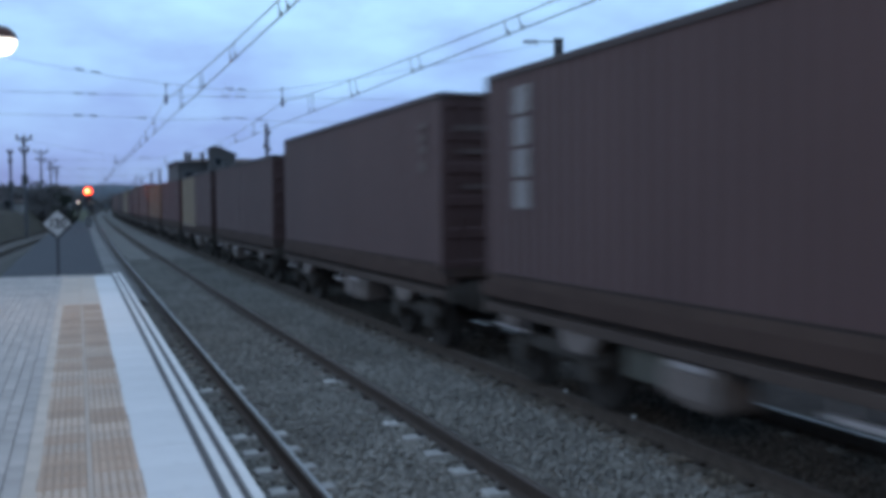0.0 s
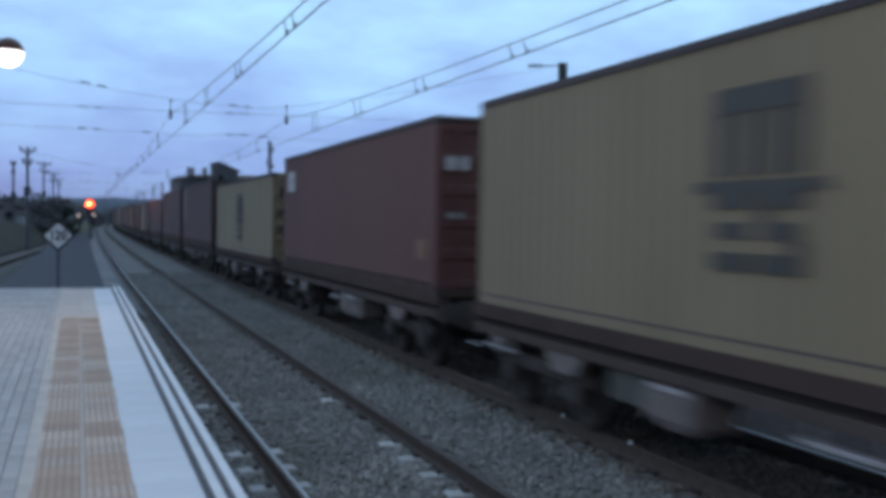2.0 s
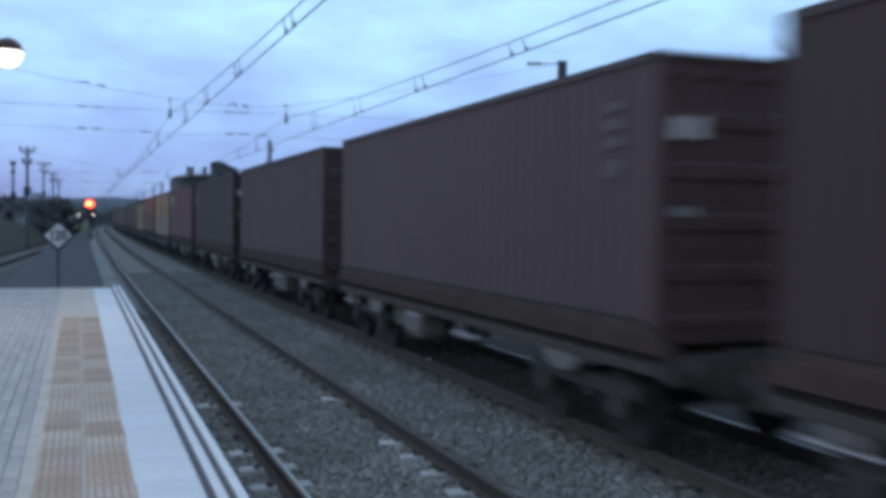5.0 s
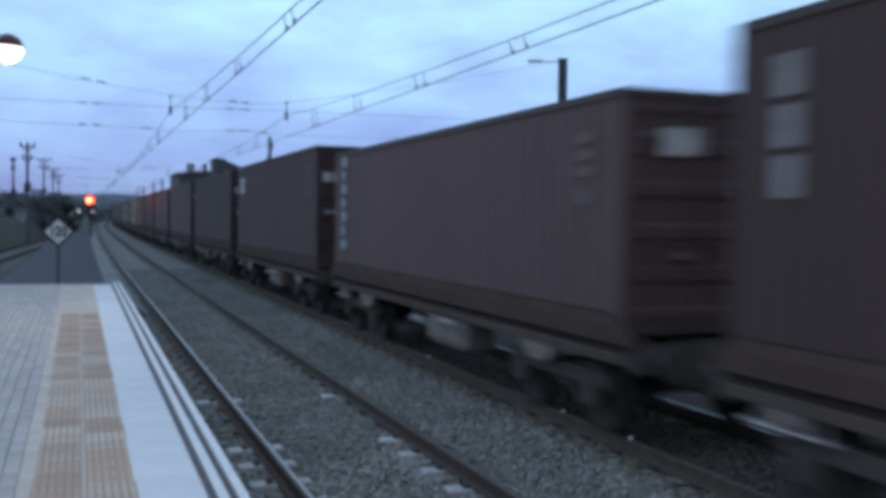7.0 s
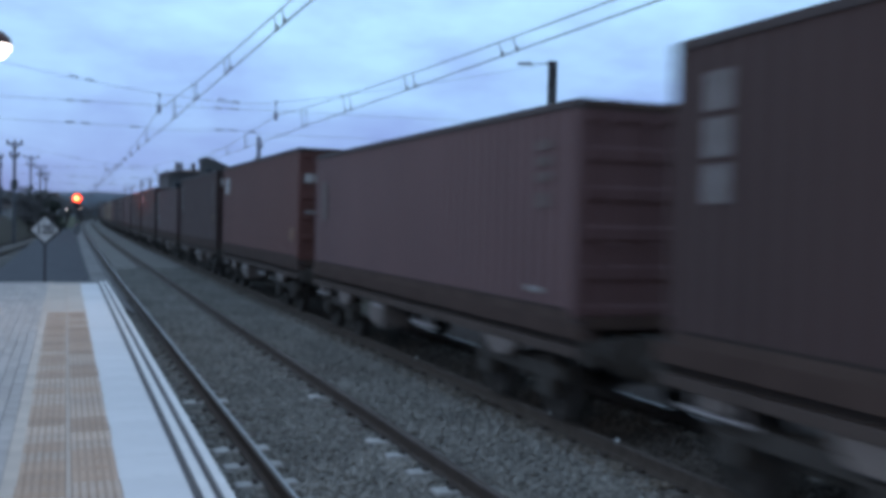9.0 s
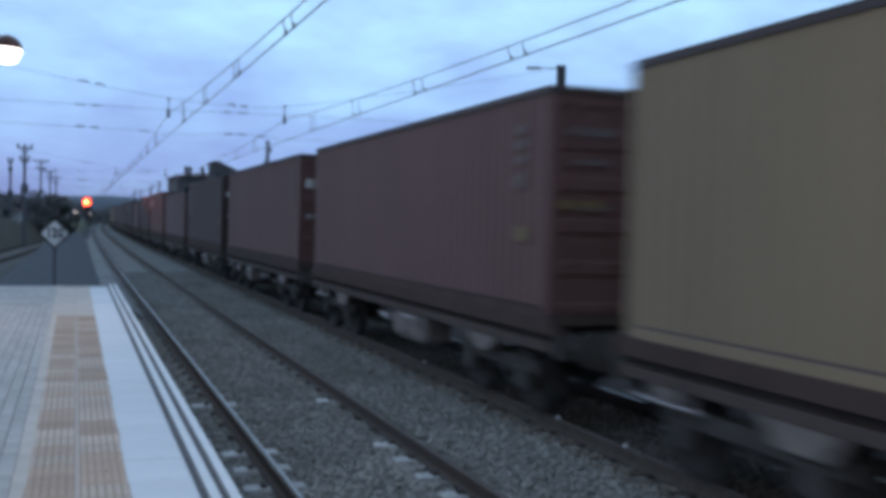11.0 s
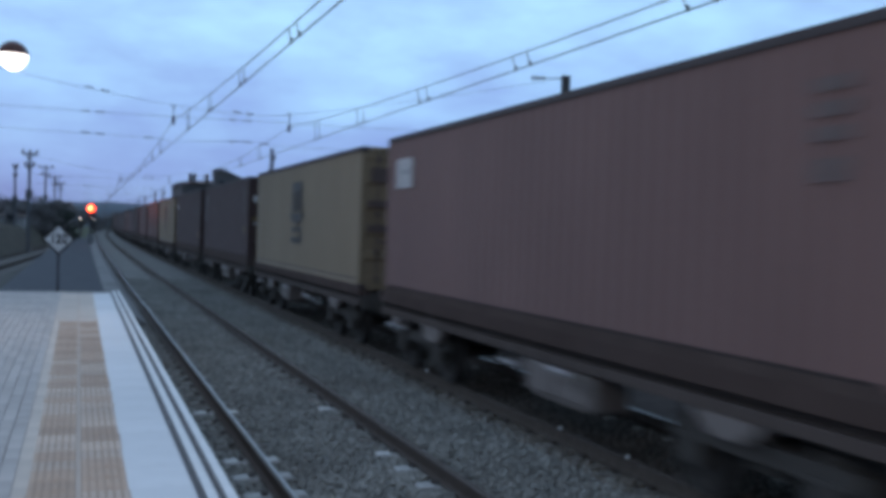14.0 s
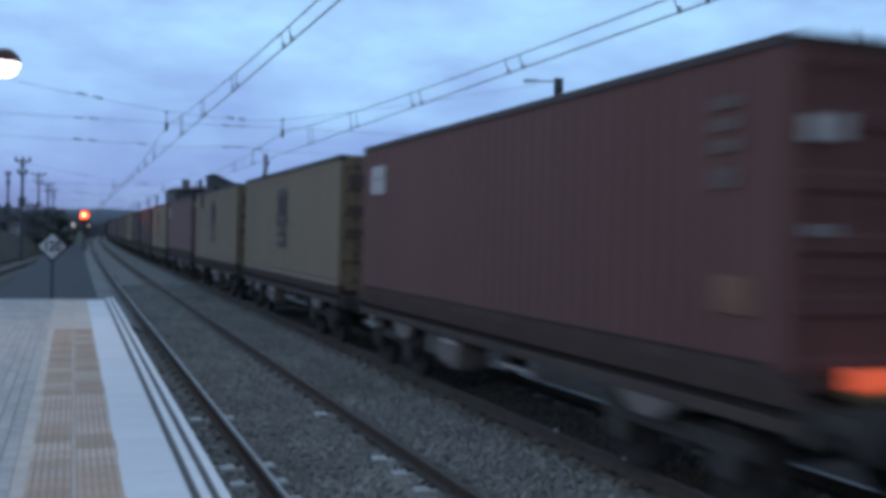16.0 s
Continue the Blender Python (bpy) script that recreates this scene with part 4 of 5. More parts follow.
for y, xl, xr, zl, zr in ((34, -9.0, 14.72, 8.3, 8.55), (84, -6.46, 12.6, 7.8, 9.1), (134, -6.8, 8.95, 9.3, 7.4), (184, -5.9, 11.4, 9.3, 8.7)):
    if y == 34:
        lattice_pole(xl, y, zl)
    lattice_pole(xr, y, zr)
    headspan(y, xl + 0.16, xr - 0.16, zl - 0.3, zr - 0.1)

for x, y, top in ((13.4, 234, 9.9), (14.2, 284, 10.2), (15.3, 334, 10.5)):
    lattice_pole(x, y, top)

# end fittings on the right-hand pole of the nearest span
bm = bmesh.new()
insulator(bm, (13.25, 34.0, 8.37), (13.85, 34.0, 8.41), 0.08, 3)
bm_rod(bm, (13.85, 34.0, 8.41), (14.58, 34.0, 8.46), 0.02, n=6)
tagged(part("strain_insulator", bm, M_INSUL), "brown porcelain strain insulator near the pole top", "insulator")


def yard_mast(x, y, top, arm):
    """A mast with two braced cross-arms carrying pin insulators."""
    m = tagged(new("yard_mast"), "dark steel yard mast with braced cross-arms and insulators", "mast", "yard masts")
    m.location = (x, y, G)
    h = top - G
    bm = bmesh.new()
    bm_rod(bm, (0, 0, 0), (0, 0, h), 0.15, 0.10, 8)
    part("pole", bm, M_MAST, m)
    for zz, aa in ((h - 0.22, arm), (h - 1.15, arm * 0.6)):
        bm = bmesh.new()
        bm_box(bm, -aa - 0.08, aa + 0.08, -0.06, 0.06, zz - 0.06, zz + 0.06, 0.01)
        bm_rod(bm, (-aa * 0.8, 0, zz), (0, 0, zz - 0.45), 0.035, n=6)
        bm_rod(bm, (aa * 0.8, 0, zz), (0, 0, zz - 0.45), 0.035, n=6)
        crossarm = part("cross_arm", bm, M_MAST, m)
        for sx in (-1, 0, 1) if aa > 0.3 else (-1, 1):
            bm = bmesh.new()
            bm_lathe(bm, [(0.03, 0.05), (0.10, 0.10), (0.06, 0.17), (0.11, 0.22), (0.07, 0.30), (0.03, 0.36)], 8, (sx * aa, 0, zz))
            part("insulator", bm, M_INSUL, crossarm)
    bm = bmesh.new()
    bm_box(bm, -0.26, 0.26, -0.2, 0.1, h * 0.55, h * 0.55 + 0.7, 0.03)
    part("switch_box", bm, M_MAST, m)
    return m


for x, y, top, arm in ((-6.46, 84, 7.8, 0.5), (-6.8, 134, 9.3, 0.8), (-8.85, 108, 7.9, 0.2), (-6.06, 150, 8.7, 0.7), (-5.9, 184, 9.1, 0.6)):
    yard_mast(x, y, top, arm)

# ---- platform lamp ----
lamp_post = tagged(new("platform_lamp"), "twin globe platform lamp on a pale post, lit", "street lamp", "platform lamps")
lamp_post.location = (-4.2, 17.0, PZ)
bm = bmesh.new()
bm_lathe(bm, [(0.11, 0.0), (0.11, 0.25), (0.07, 0.32), (0.058, 2.2), (0.05, 4.12)], 14)
part("post", bm, M_POST, lamp_post)
bm = bmesh.new()
bm_lathe(bm, [(0.17, 0.0), (0.17, 0.03), (0.12, 0.05)], 14)
part("base_plate", bm, M_POST, lamp_post)
bm = bmesh.new()
bm_lathe(bm, [(0.035, 4.10), (0.035, 4.40), (0.05, 4.42), (0.02, 4.47)], 10)
bm_rod(bm, (-0.3, 0, 4.29), (0.3, 0, 4.29), 0.032, n=8)
part("arm", bm, M_DARK_STEEL, lamp_post)
for sx in (-1, 1):
    prof = [(0.235 * math.cos(a), 4.295 + 0.235 * math.sin(a)) for a in [radians(d) for d in range(6, 90, 12)]]
    bm = bmesh.new()
    bm_lathe(bm, [(0.238, 4.312)] + prof + [(0.02, 4.532)], 24, (sx * 0.46, 0, 0))
    part("cap", bm, M_CAP, lamp_post, "dark russet metal cap", smooth=True)
    prof = [(0.222 * math.cos(a), 4.31 + 0.227 * math.sin(a)) for a in [radians(d) for d in range(-85, 4, 11)]]
    bm = bmesh.new()
    bm_lathe(bm, [(0.015, 4.083)] + prof, 24, (sx * 0.46, 0, 0))
    part("globe", bm, M_LAMP, lamp_post, "glowing white glass globe", smooth=True)
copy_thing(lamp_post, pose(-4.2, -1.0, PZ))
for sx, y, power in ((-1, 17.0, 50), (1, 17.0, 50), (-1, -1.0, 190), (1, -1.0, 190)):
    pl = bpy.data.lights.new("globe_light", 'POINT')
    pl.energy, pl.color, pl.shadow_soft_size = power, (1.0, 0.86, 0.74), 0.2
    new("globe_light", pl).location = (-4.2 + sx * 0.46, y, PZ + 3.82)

# ---- speed sign at the platform end ----
sign = tagged(new("speed_sign"), "white diamond speed board with dark border reading 120", "sign")
sign.location = (-3.16, 25.8, 0)
bm = bmesh.new()
bm_rod(bm, (0, 0, 0.05), (0, 0, 2.1), 0.032, n=10)
part("post", bm, M_DARK_STEEL, sign)


def diamond(d, y0, y1):
    bm = bmesh.new()
    ring = [[bm.verts.new((d * c, y, 1.945 + d * s)) for c, s in ((1, 0), (0, 1), (-1, 0), (0, -1))] for y in (y0, y1)]
    bm.faces.new(ring[0]), bm.faces.new(ring[1][::-1])
    for i in range(4):
        bm.faces.new((ring[0][i], ring[0][(i + 1) % 4], ring[1][(i + 1) % 4], ring[1][i]))
    return bm


part("border", diamond(0.385, -0.06, -0.035), M_SIGN_BLACK, sign, "dark border")
part("board", diamond(0.315, -0.066, -0.058), M_SIGN_WHITE, sign)
for digit, dx in (("1", -0.132), ("2", -0.005), ("0", 0.132)):
    fc = bpy.data.curves.new("numeral", 'FONT')
    fc.body, fc.align_x, fc.align_y, fc.size, fc.extrude, fc.offset = digit, 'CENTER', 'CENTER', 0.255, 0.003, 0.008
    tmp = new("numeral_source", fc)
    numeral = new("numeral", bpy.data.meshes.new_from_object(tmp.evaluated_get(bpy.context.evaluated_depsgraph_get())))
    bpy.data.objects.remove(tmp)
    numeral.data.materials.clear()
    numeral.data.materials.append(M_SIGN_BLACK)
    numeral.parent = sign
    numeral.matrix_basis = pose(dx, -0.071, 1.945, 90, 0, 0) @ Matrix.Diagonal((1.0, 1.25, 1, 1))

# ---- red signal and far lamps ----
signal = tagged(new("railway_signal"), "railway signal mast showing a bright red aspect", "railway signal")
SX, SY = -1.55, 110.0
signal.location = (SX, SY, G)
bm = bmesh.new()
bm_rod(bm, (0, 0.25, 0), (0, 0.25, 4.6), 0.09)
part("mast", bm, M_DARK_STEEL, signal)
boxes("backboard", [(-0.38, 0.38, 0.06, 0.12, 3.2, 4.9)], M_DARK_STEEL, signal, 0.02)
# Wide glowing disc added as the halo round the red bulb.
bm = bmesh.new()
bm_lathe(bm, [(0.02, -0.06), (0.30, -0.05), (0.38, 0.0), (0.38, 0.05)], 20, (0.0, 0, 4.32), 'y')
part("red_lens", bm, M_RED_HALO, signal, "glowing disc added as the red halo")
bm = bmesh.new()
bm_lathe(bm, [(0.02, -0.20), (0.15, -0.18), (0.19, -0.10), (0.19, -0.07)], 16, (-0.12, 0, 4.34), 'y')
part("red_bulb", bm, M_RED, signal, "glaring red aspect")
boxes("relay_box", [(-0.3, 0.3, 0.0, 0.4, 0.5, 1.6)], M_GALV, signal, 0.03)
sl = bpy.data.lights.new("signal_beam", 'SPOT')
sl.energy, sl.color, sl.spot_size, sl.spot_blend, sl.shadow_soft_size = 3200, (1.0, 0.12, 0.03), radians(9), 0.9, 0.2
new("signal_beam", sl).matrix_world = look((SX, SY - 0.4, G + 4.32), (2.8, 80, 4.25))

for x, y, z, r in ((-1.0, 130, 2.8, 0.10), (-2.65, 131, 2.77, 0.07)):
    far = tagged(new("far_yard_lamp"), "small distant yard lamp, lit", "lamp", "far yard lamps")
    far.location = (x, y, G)
    bm = bmesh.new()
    bm_rod(bm, (0, 0, 0), (0, 0, z - G), 0.05)
    part("post", bm, M_DARK_STEEL, far)
    bm = bmesh.new()
    bm_lathe(bm, [(0.03, -r), (r * 0.8, -r * 0.6), (r, 0), (r * 0.8, r * 0.6), (0.03, r)], 10, (0, -0.1, z - G))
    part("bulb", bm, M_WARM, far)

far = tagged(new("street_lamp"), "tall distant street lamp, lit", "street lamp")
far.location = (-7.9, 60, G)
bm = bmesh.new()
bm_rod(bm, (0, 0, 0), (0, 0, 6.1), 0.07, 0.05)
part("post", bm, M_GALV, far)
bm = bmesh.new()
bm_lathe(bm, [(0.04, 5.86), (0.12, 5.92), (0.14, 6.04), (0.07, 6.14)], 12, (0, -0.12, 0))
part("bulb", bm, M_WARM, far)


# ---- buildings ----
def house(name, label, x0, x1, y0, y1, eave, ridge, wall, n_win, chimneys, hip=0.0):
    h = tagged(new(name), label, "house", "lineside buildings")
    h.location = (x0, y0, G)
    w, d, e = x1 - x0, y1 - y0, eave - G
    boxes("wall", [(0, w, 0, d, -0.1, e)], wall, h, 0.02)
    bm = bmesh.new()
    o = 0.35
    v = [bm.verts.new(p) for p in ((-o, -o, e), (w + o, -o, e), (w + o, d + o, e), (-o, d + o, e), (hip, d / 2, ridge - G), (w - hip, d / 2, ridge - G))]
    for q in ((0, 1, 5, 4), (2, 3, 4, 5), (0, 4, 3), (1, 2, 5), (3, 2, 1, 0)):
        bm.faces.new([v[i] for i in q])
    roof = part("roof", bm, M_ROOF, h)
    for cx in chimneys:
        boxes("chimney", [(cx - 0.17, cx + 0.17, d * 0.1, d * 0.1 + 0.5, e - 0.1, ridge - G + 0.45), (cx - 0.21, cx + 0.21, d * 0.1 - 0.04, d * 0.1 + 0.54, ridge - G + 0.25, ridge - G + 0.33)], wall, roof, 0.02)
    for s in range(2):
        for i in range(n_win):
            cx, cz = (i + 0.5) * w / n_win, e * (0.24 + 0.46 * s)
            win = boxes("window", [(cx - 0.55, cx + 0.55, -0.05, 0.02, cz - 0.1, cz + 1.2)], M_GALV, h)
            boxes("pane", [(cx - 0.45, cx + 0.45, -0.065, -0.045, cz, cz + 1.1)], M_GLASS, win)
    return h


house("station_house", "grey rendered two-storey railway house with hipped tiled roof", 7.45, 19.0, 108, 120, 6.85, 7.5, M_WALL_GREY, 5, (1.0, 1.43, 2.75), 3.2)


def gabled_house(x, y):
    """A narrow house whose steep gable faces the line."""
    h = tagged(new("gabled_house"), "dark narrow house with a lopsided gable facing the line", "house", "lineside buildings")
    h.location = (x, y, G)
    prof = [(0, -0.1), (2.7, -0.1), (2.7, 8.1), (0.6, 8.95), (0, 8.75)]
    bm = bmesh.new()
    ends = [[bm.verts.new((a, d, z)) for a, z in prof] for d in (0, 1.35)]
    bm.faces.new(ends[0]), bm.faces.new(ends[1][::-1])
    for i in range(5):
        bm.faces.new((ends[0][i], ends[0][(i + 1) % 5], ends[1][(i + 1) % 5], ends[1][i]))
    part("wall", bm, M_WALL_GREY, h)
    bm = bmesh.new()
    for (xa, za), (xb, zb) in (((0.58, 8.96), (2.95, 8.0)), ((-0.12, 8.72), (0.58, 8.96))):
        vs = [bm.verts.new((a, d, z + t)) for t in (0.0, 0.1) for d in (-0.2, 1.4) for a, z in ((xa, za), (xb, zb))]
        for q in ((0, 1, 3, 2), (4, 6, 7, 5), (0, 4, 5, 1), (2, 3, 7, 6), (0, 2, 6, 4), (1, 5, 7, 3)):
            bm.faces.new([vs[i] for i in q])
    part("roof", bm, M_ROOF, h)
    for cx, cz in ((0.9, 6.9), (1.9, 6.2)):
        win = boxes("window", [(cx - 0.4, cx + 0.4, -0.05, 0.02, cz, cz + 0.9)], M_GALV, h)
        boxes("pane", [(cx - 0.32, cx + 0.32, -0.065, -0.045, cz + 0.08, cz + 0.82)], M_GLASS, win)


gabled_house(10.6, 106.5)
house("far_house", "pale distant house by the railway", -7.2, -3.9, 190, 200, 4.6, 6.0, M_WALL_WHITE, 2, ())
house("long_shed", "low whitewashed shed behind the hedge", -26, -8.1, 112, 120, 2.78, 2.95, M_WALL_WHITE, 7, ())

# grassy bank behind the siding
bm = bmesh.new()
prev = None
for i in range(40):
    y = 40 + i * 2.2
    x = siding_path(y) - 2.6
    col = [bm.verts.new((x, y, G - 0.02)), bm.verts.new((x - 1.6, y, 1.75 + 0.3 * noise.noise((0, y * 0.3, 0)))), bm.verts.new((x - 5, y, 2.2 + 0.25 * noise.noise((3, y * 0.2, 0)))), bm.verts.new((x - 40, y, 2.1)), bm.verts.new((x - 42, y, G - 0.02))]
    if prev:
        for k in range(4):
            bm.faces.new((prev[k], col[k], col[k + 1], prev[k + 1]))
    prev = col
tagged(part("grass_bank", bm, M_BANK), "dry grassy bank behind the siding", "bank", kind="structure")


# ---- vegetation ----
def leafy(name, label, x, y, z, size, n_leaf, seed, tall=1.0, leaves=M_LEAF):
    rng = random.Random(seed)
    t = tagged(new(name), label, "bush" if name == "bush" else "tree", "lineside " + ("bushes" if name == "bush" else "trees"))
    t.location = (x, y, z)
    bm = bmesh.new()
    bm_rod(bm, (0, 0, -0.2), (0.05 * size, 0, size * 0.5 * tall), 0.05 * size, 0.02 * size, 7)
    for i in range(6):
        a = rng.uniform(0, 6.28)
        bm_rod(bm, (0.02, 0, size * tall * rng.uniform(0.15, 0.45)), (0.4 * size * math.cos(a), 0.4 * size * math.sin(a), size * tall * rng.uniform(0.5, 0.85)), 0.02 * size, 0.008 * size, 5)
    part("trunk", bm, M_BARK, t)
    vs, fs = [], []
    clumps = [(rng.gauss(0, 0.26) * size, rng.gauss(0, 0.26) * size, size * tall * rng.uniform(0.25, 0.92), rng.uniform(0.12, 0.26) * size) for _ in range(14)]
    for i in range(n_leaf):
        cx, cy, cz, cr = rng.choice(clumps)
        d = Vector((rng.gauss(0, 1), rng.gauss(0, 1), rng.gauss(0, 0.8))).normalized() * cr * rng.uniform(0.6, 1.05)
        c = Vector((cx, cy, cz)) + d
        u = Vector((rng.uniform(-1, 1), rng.uniform(-1, 1), rng.uniform(-1, 1))).normalized() * 0.042 * size
        v = u.orthogonal().normalized() * 0.03 * size
        b = len(vs)
        vs += [c - u, c + v, c + u, c - v]
        fs.append((b, b + 1, b + 2, b + 3))
    me = bpy.data.meshes.new("crown")
    me.from_pydata(vs, [], fs)
    me.materials.append(leaves)
    ob = new("crown", me)
    ob.parent = t
    return t


rv = random.Random(5)
leafy("bush", "dark rounded evergreen bush beside the path", -3.75, 96, 0.05, 1.9, 2600, 11, 1.75, M_EVERGREEN)
for i in range(24):
    x = -6.6 - i * 0.95 + rv.uniform(-0.3, 0.3)
    leafy("tree", "dark leafy lineside tree", x, 124 + rv.uniform(-4, 8), G, 4.9 + rv.uniform(-0.5, 0.5), 1500, 20 + i)
for i in range(9):
    leafy("bush", "scrubby dark lineside bush", -9.5 - i * 1.5 + rv.uniform(-0.5, 0.5), 96 + rv.uniform(-8, 5), 1.7, 0.9 + rv.uniform(-0.3, 0.4), 500, 60 + i)
for i in range(8):
    leafy("tree", "dark leafy tree far along the line", -4.5 + i * 2.2 + rv.uniform(-1, 1), 240 + rv.uniform(-15, 30), G, 5.8 + rv.uniform(-1.2, 1.0), 700, 90 + i)


def bare_tree(x, y, z, height, seed, spread=0.5):
    rng = random.Random(seed)
    t = tagged(new("bare_tree"), "leafless winter tree with fine grey-brown twigs", "tree", "bare trees")
    t.location = (x, y, z)
    trunk, twigs = bmesh.new(), bmesh.new()

    def grow(p, d, length, r, depth):
        q = p + d * length
        bm_rod(trunk if depth > 4 else twigs, p, q, r, r * 0.68, 6 if depth > 4 else 3)
        if depth == 0:
            return
        for _ in range(3 if depth > 1 else 5):
            nd = (d + Vector((rng.uniform(-1, 1), rng.uniform(-1, 1), rng.uniform(-0.35, 0.8))) * spread * 1.2).normalized()
            grow(p.lerp(q, rng.uniform(0.6, 1.0)), nd, length * rng.uniform(0.62, 0.82), r * 0.62, depth - 1)
    grow(Vector((0, 0, -0.2)), Vector((0, 0, 1)), height * 0.25, height * 0.011, 7)
    part("trunk", trunk, M_BARK, t)
    part("crown", twigs, M_TWIG, t)
    return t


bare_tree(27.6, 30, G, 16.5, 3, 0.6)
bare_tree(31.0, 28, G, 17.0, 8, 0.6)
bare_tree(-8.0, 64, 0.8, 4.9, 12)

# ---- paving pieces of the platform ----
def slab_mesh(name, w, d, material):
    bm = bmesh.new()
    bm_box(bm, -w / 2, w / 2, -d / 2, d / 2, -0.05, 0.0)
    return to_mesh(name, bm, material)


bm = bmesh.new()
bm_box(bm, -0.148, 0.148, -0.148, 0.148, -0.05, -0.001)
for i in range(6):
    for j in range(4):
        x, y = -0.148 + (i + 0.5) * 0.296 / 6, -0.148 + (j + 0.5) * 0.074
        lo = [bm.verts.new((x + a * 0.0175, y + b * 0.027, -0.001)) for a, b in ((-1, -1), (1, -1), (1, 1), (-1, 1))]
        hi = [bm.verts.new((x + a * 0.0145, y + b * 0.023, 0.005)) for a, b in ((-1, -1), (1, -1), (1, 1), (-1, 1))]
        bm.faces.new(hi)
        for q in range(4):
            bm.faces.new((lo[q], lo[(q + 1) % 4], hi[(q + 1) % 4], hi[q]))
TACT = to_mesh("tactile_tile", bm, M_TACT)
TACT.materials.append(M_TACT_GROOVE)
for f in TACT.polygons:
    f.material_index = 1 if f.index < 6 else 0
TACT_FLAT = slab_mesh("flat_beige_tile", 0.296, 0.396, M_TACT_PALE)
BORDER = slab_mesh("border_tile", 0.094, 0.396, M_TACT_PALE)
WHITE = slab_mesh("white_slab", 0.404, 0.596, M_WHITE_SLAB)
PAVER = slab_mesh("grey_paver", 0.101, 0.327, M_PAVER)
SEAM = slab_mesh("seam_strip", 0.031, 0.998, M_SEAM)
NOSE = slab_mesh("white_nosing", 0.064, 0.996, M_EDGE_WHITE)
GRIP = slab_mesh("grip_strip", 0.052, 0.996, M_EDGE_DARK)
rv = random.Random(9)
y = -6.0
while y < 17.8:
    for x in (-2.829, -2.501):
        shared("tactile_tile", TACT, platform, M_TACT_WORN if rv.random() < (0.5 if y < 10 else 0.35 if y < 13 else 0.12) else M_TACT, at=pose(x, y + 0.15, PZ + rv.uniform(-0.0015, 0.0015)))
    y += 0.3
while y < PEND - 0.4:
    for x in (-2.829, -2.501):
        shared("flat_beige_tile", TACT_FLAT, platform, at=pose(x, y + 0.2, PZ))
    y += 0.4
y = -6.0
while y < PEND - 0.2:
    shared("border_tile", BORDER, platform, at=pose(-3.015, y + 0.2, PZ))
    y += 0.4
y = -6.0
while y < PEND - 0.3:
    shared("white_slab", WHITE, platform, at=pose(-2.158, y + 0.3, PZ + rv.uniform(-0.001, 0.001)))
    y += 0.6
y = -6.0
while y < PEND - 0.4:
    for x, me, nm in ((-1.926, GRIP, "grip_strip"), (-1.866, NOSE, "white_nosing"), (-1.806 - 0.003, GRIP, "grip_strip"), (-1.748, NOSE, "white_nosing")):
        shared(nm, me, platform, at=pose(x, y + 0.5, PZ + (0.004 if me is NOSE else -0.004)))
    y += 1.0
for y in range(-6, 25):
    shared("seam_strip", SEAM, platform, at=pose(-2.665, y + 0.5, PZ + 0.007))
count, rest = 0, []
for i in range(88):
    x = -3.117 - 0.11 * i
    y = -6.2 + 0.165 * (i % 2)
    while y < PEND - 0.2:
        if i < 9 and 5.2 < y < 16.5 and count < 300:
            shared("grey_paver", PAVER, platform, at=pose(x, y + 0.165, PZ + rv.uniform(-0.0015, 0.0015)))
            count += 1
        else:
            rest.append((x, y + 0.165))
        y += 0.33
vs, fs = [], []
for x, y in rest:
    b = len(vs)
    for dz in (-0.05, 0.0):
        vs += [(x - 0.0505, y - 0.1635, PZ + dz), (x + 0.0505, y - 0.1635, PZ + dz), (x + 0.0505, y + 0.1635, PZ + dz), (x - 0.0505, y + 0.1635, PZ + dz)]
    fs += [(b + 4, b + 5, b + 6, b + 7), (b, b + 1, b + 5, b + 4), (b + 1, b + 2, b + 6, b + 5), (b + 2, b + 3, b + 7, b + 6), (b + 3, b, b + 4, b + 7)]
me = bpy.data.meshes.new("paver_field")
me.from_pydata(vs, [], fs)
me.materials.append(M_PAVER)
ob = new("paver_field", me)
ob.parent = platform
tagged(ob, "grey paving further across the platform", kind="stuff")


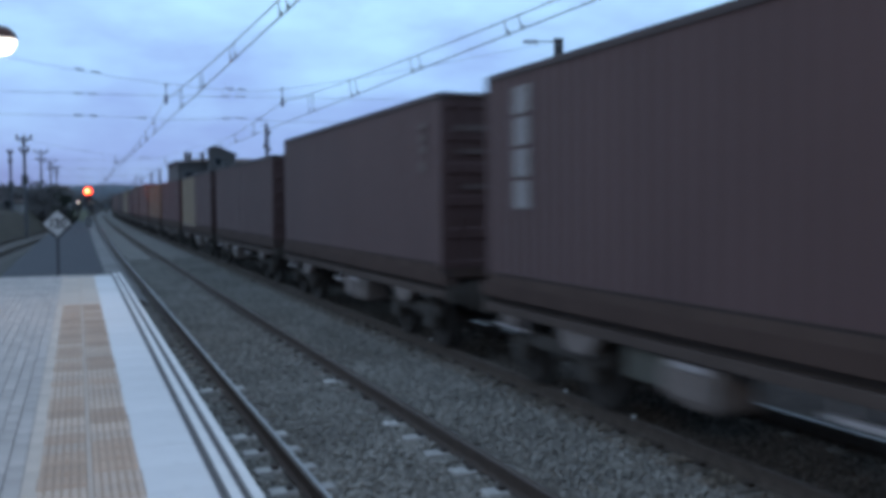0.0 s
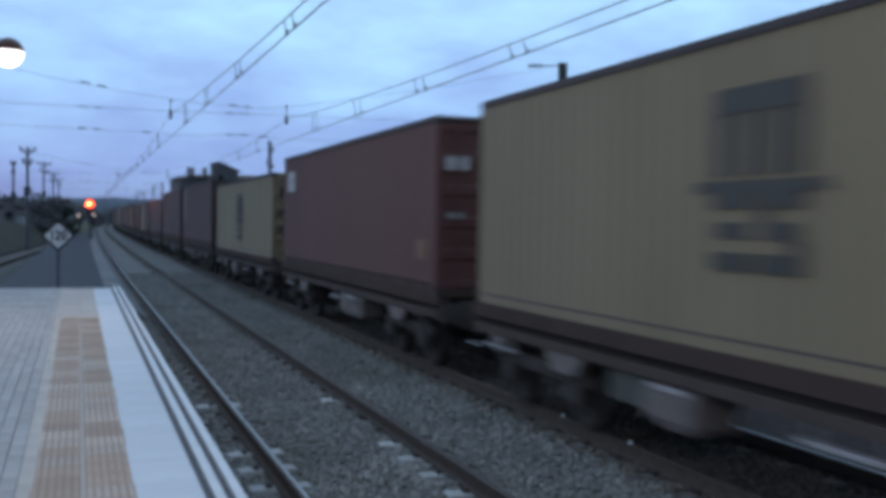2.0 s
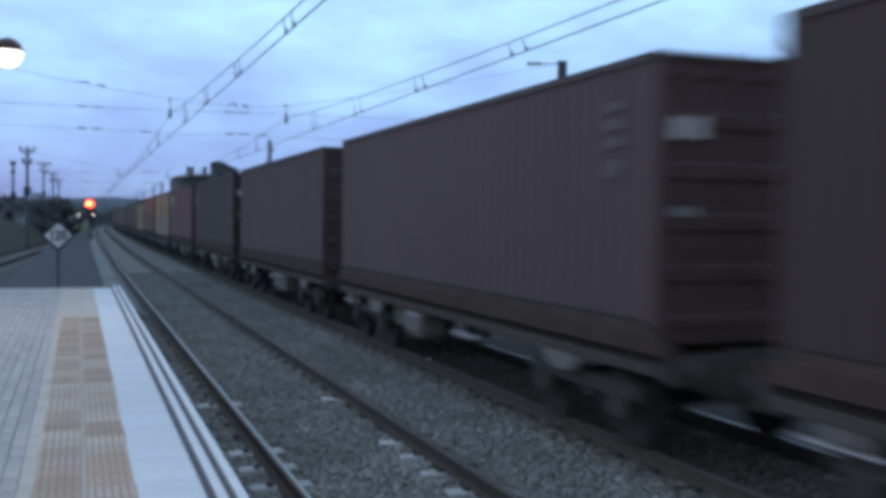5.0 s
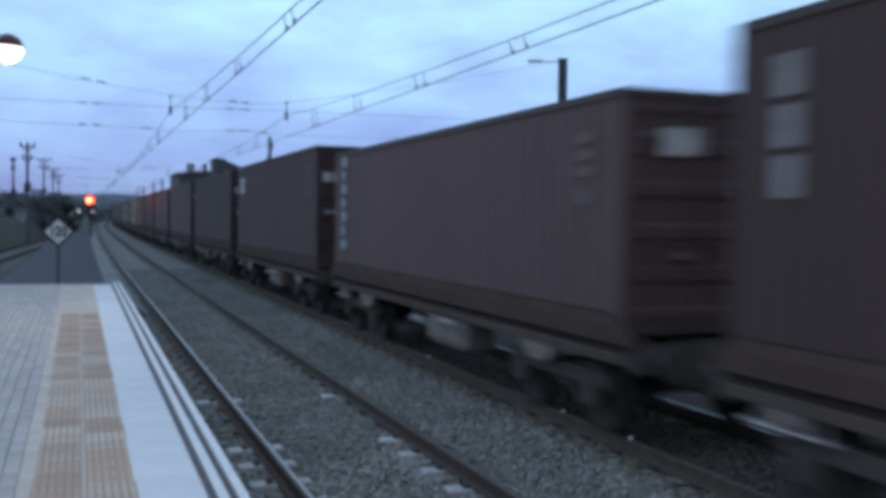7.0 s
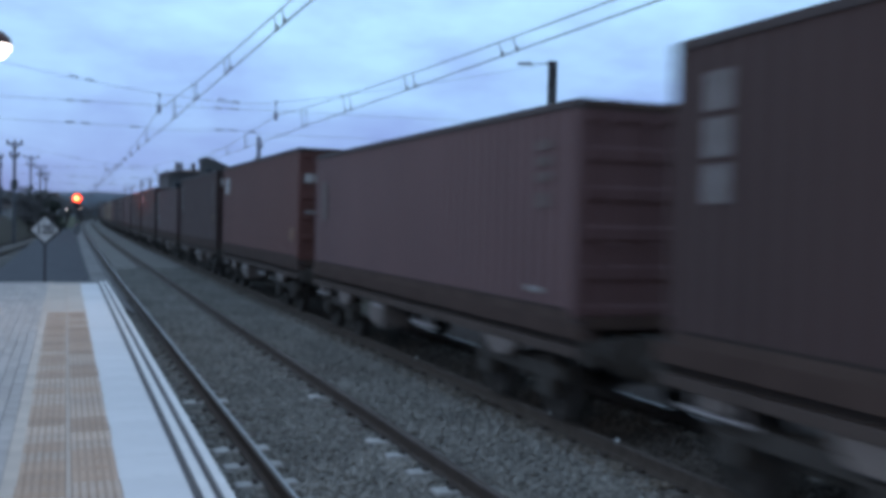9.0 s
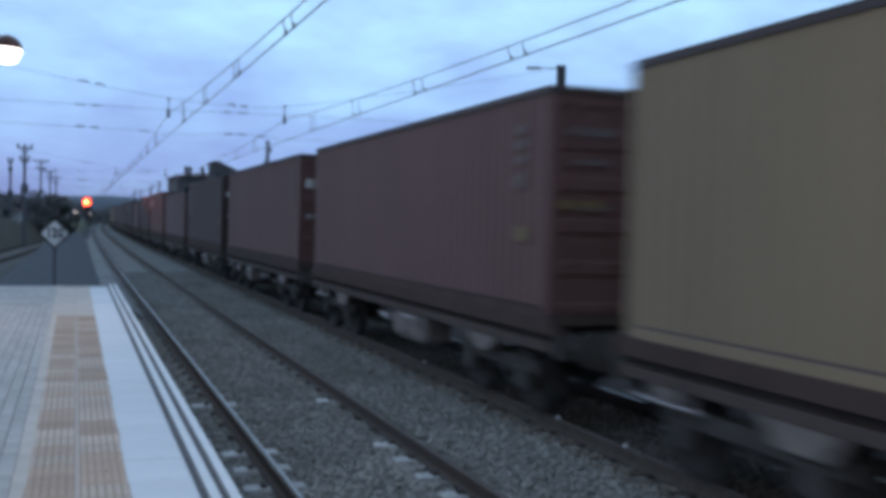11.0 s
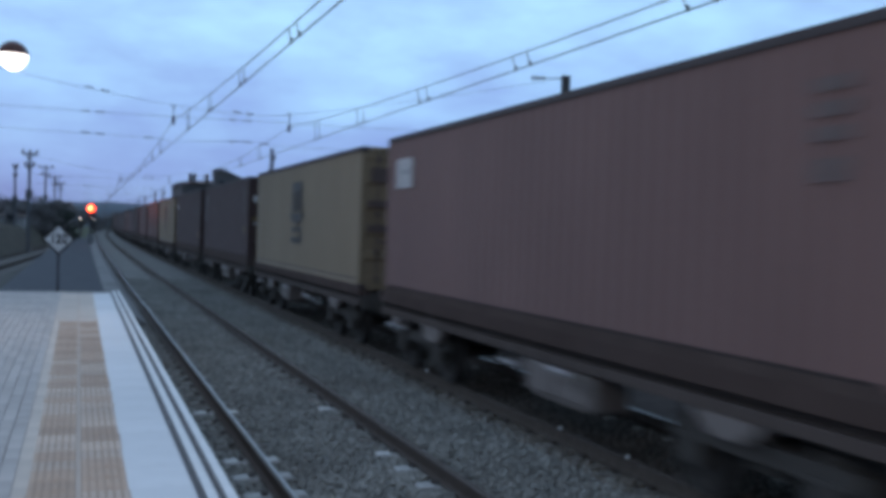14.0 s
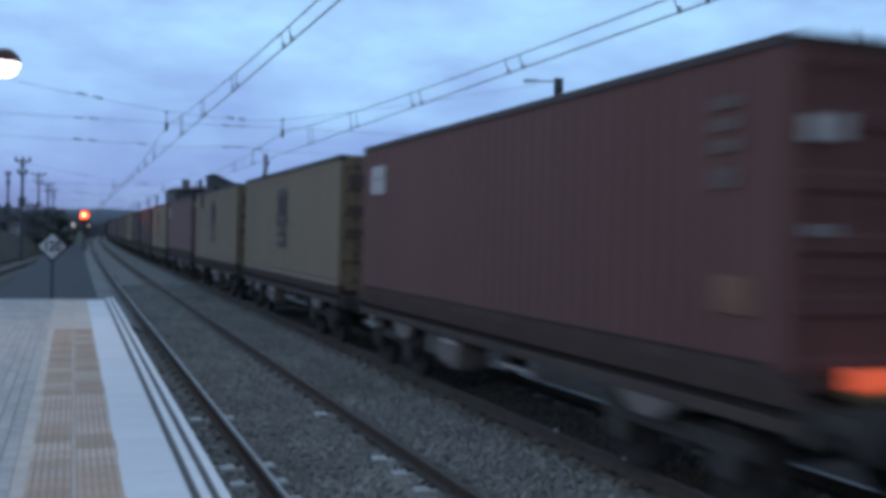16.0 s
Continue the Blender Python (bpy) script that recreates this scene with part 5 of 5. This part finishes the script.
# ---- loose ballast stones ----
def stones(name, label, x0, x1, y0, y1, n, material, z, seed, avoid):
    rng = np.random.default_rng(seed)
    ico = np.array([(0, 0, 1), (0.89, 0, 0.45), (0.28, 0.85, 0.45), (-0.72, 0.53, 0.45), (-0.72, -0.53, 0.45), (0.28, -0.85, 0.45),
                    (0.3, 0.2, -0.9)])
    tri = np.array([(0, 1, 2), (0, 2, 3), (0, 3, 4), (0, 4, 5), (0, 5, 1), (6, 2, 1), (6, 3, 2), (6, 4, 3), (6, 5, 4), (6, 1, 5)])
    u = rng.random(n)
    ys = y0 + (y1 - y0) * u ** 1.9
    xs_ = rng.uniform(x0, x1, n)
    keep = np.ones(n, bool)
    for cx in avoid:
        keep &= np.abs(xs_ - cx) > 0.085
        near = (np.abs(np.abs(xs_ - cx) - 0.20) < 0.14)
        phase = (((ys + 3.04) / 0.73 + 0.5) % 1.0 - 0.5) * 0.73
        keep &= ~(near & (phase > -0.24) & (phase < 0.12))
    ys, xs_ = ys[keep], xs_[keep]
    n = len(ys)
    size = rng.uniform(0.017, 0.036, n)
    jig = ico[None] * (1 + rng.uniform(-0.3, 0.3, (n, 7, 1)))
    jig = jig * rng.uniform(0.7, 1.3, (n, 1, 3)) * size[:, None, None]
    a = rng.uniform(0, 6.28, n)
    ca, sa = np.cos(a)[:, None], np.sin(a)[:, None]
    X = jig[:, :, 0] * ca - jig[:, :, 1] * sa
    Y = jig[:, :, 0] * sa + jig[:, :, 1] * ca
    V = np.stack([X + xs_[:, None], Y + ys[:, None], jig[:, :, 2] + (z + rng.uniform(-0.012, 0.022, n))[:, None]], -1).reshape(-1, 3)
    F = (tri[None] + 7 * np.arange(n)[:, None, None]).reshape(-1, 3)
    me = bpy.data.meshes.new(name)
    me.vertices.add(len(V))
    me.vertices.foreach_set("co", V.ravel())
    me.loops.add(F.size)
    me.loops.foreach_set("vertex_index", F.ravel().astype(np.int32))
    me.polygons.add(len(F))
    me.polygons.foreach_set("loop_start", np.arange(0, F.size, 3, dtype=np.int32))
    me.update(calc_edges=True)
    me.materials.append(material)
    return tagged(new(name, me), label, "ballast", kind="stuff")


stones("ballast_stones", "loose grey ballast stones beside the platform", -1.62, 2.66, -7.0, 4.0, 16000, M_STONE, -0.185, 6, (-0.87, 0.87, 2.96))
stones("ballast_stones", "loose grey ballast stones between the rails", -1.62, 2.66, 4.0, 48, 80000, M_STONE, -0.185, 1, (-0.87, 0.87, 2.96))
stones("oily_ballast_stones", "dark ballast stones beneath the train, shade in their colour", 3.01, 5.1, 5.5, 44, 28000, M_STONE_SHADED, -0.185, 2, (2.96, 4.70))

stones("brown_ballast_stones", "ballast stones along the freight track, brown shade in their colour", 2.5, 2.93, 4.5, 46, 9000, M_STONE_BROWN, -0.182, 3, (2.96,))

# small white beads painted as glints on the near rail of the train's track
for y in (9.3, 10.9, 15.9):
    bm = bmesh.new()
    bm_lathe(bm, [(0.02, 0.0), (0.03, 0.01), (0.025, 0.03), (0.008, 0.038)], 10)
    stud = tagged(part("rail_stud", bm, M_SIGN_WHITE), "small white bead standing in for a rail glint", "stud", "rail studs")
    stud.location = (2.97, y, -0.002)


def travel(t):
    return 21.145 * t + 0.01634 * t * t


def motions():
    for thing, k, z, o in TRAIN:
        walk(thing, [(float(t), train_pose(t, k, z, o)) for t in range(17)])
    # the wheels of the wagons that pass the platform roll along the rails
    for thing, k, z, o in TRAIN:
        if z == 0.0 and k > -4:
            for ob in thing.children_recursive:
                if ob.name.startswith("wheelset"):
                    at = ob.matrix_basis.translation.copy()
                    walk(ob, [(i / 30, pose(at.x, at.y, at.z, -math.degrees(travel(i / 30) / WHEEL_R) % 360)) for i in range(481)])


motions()
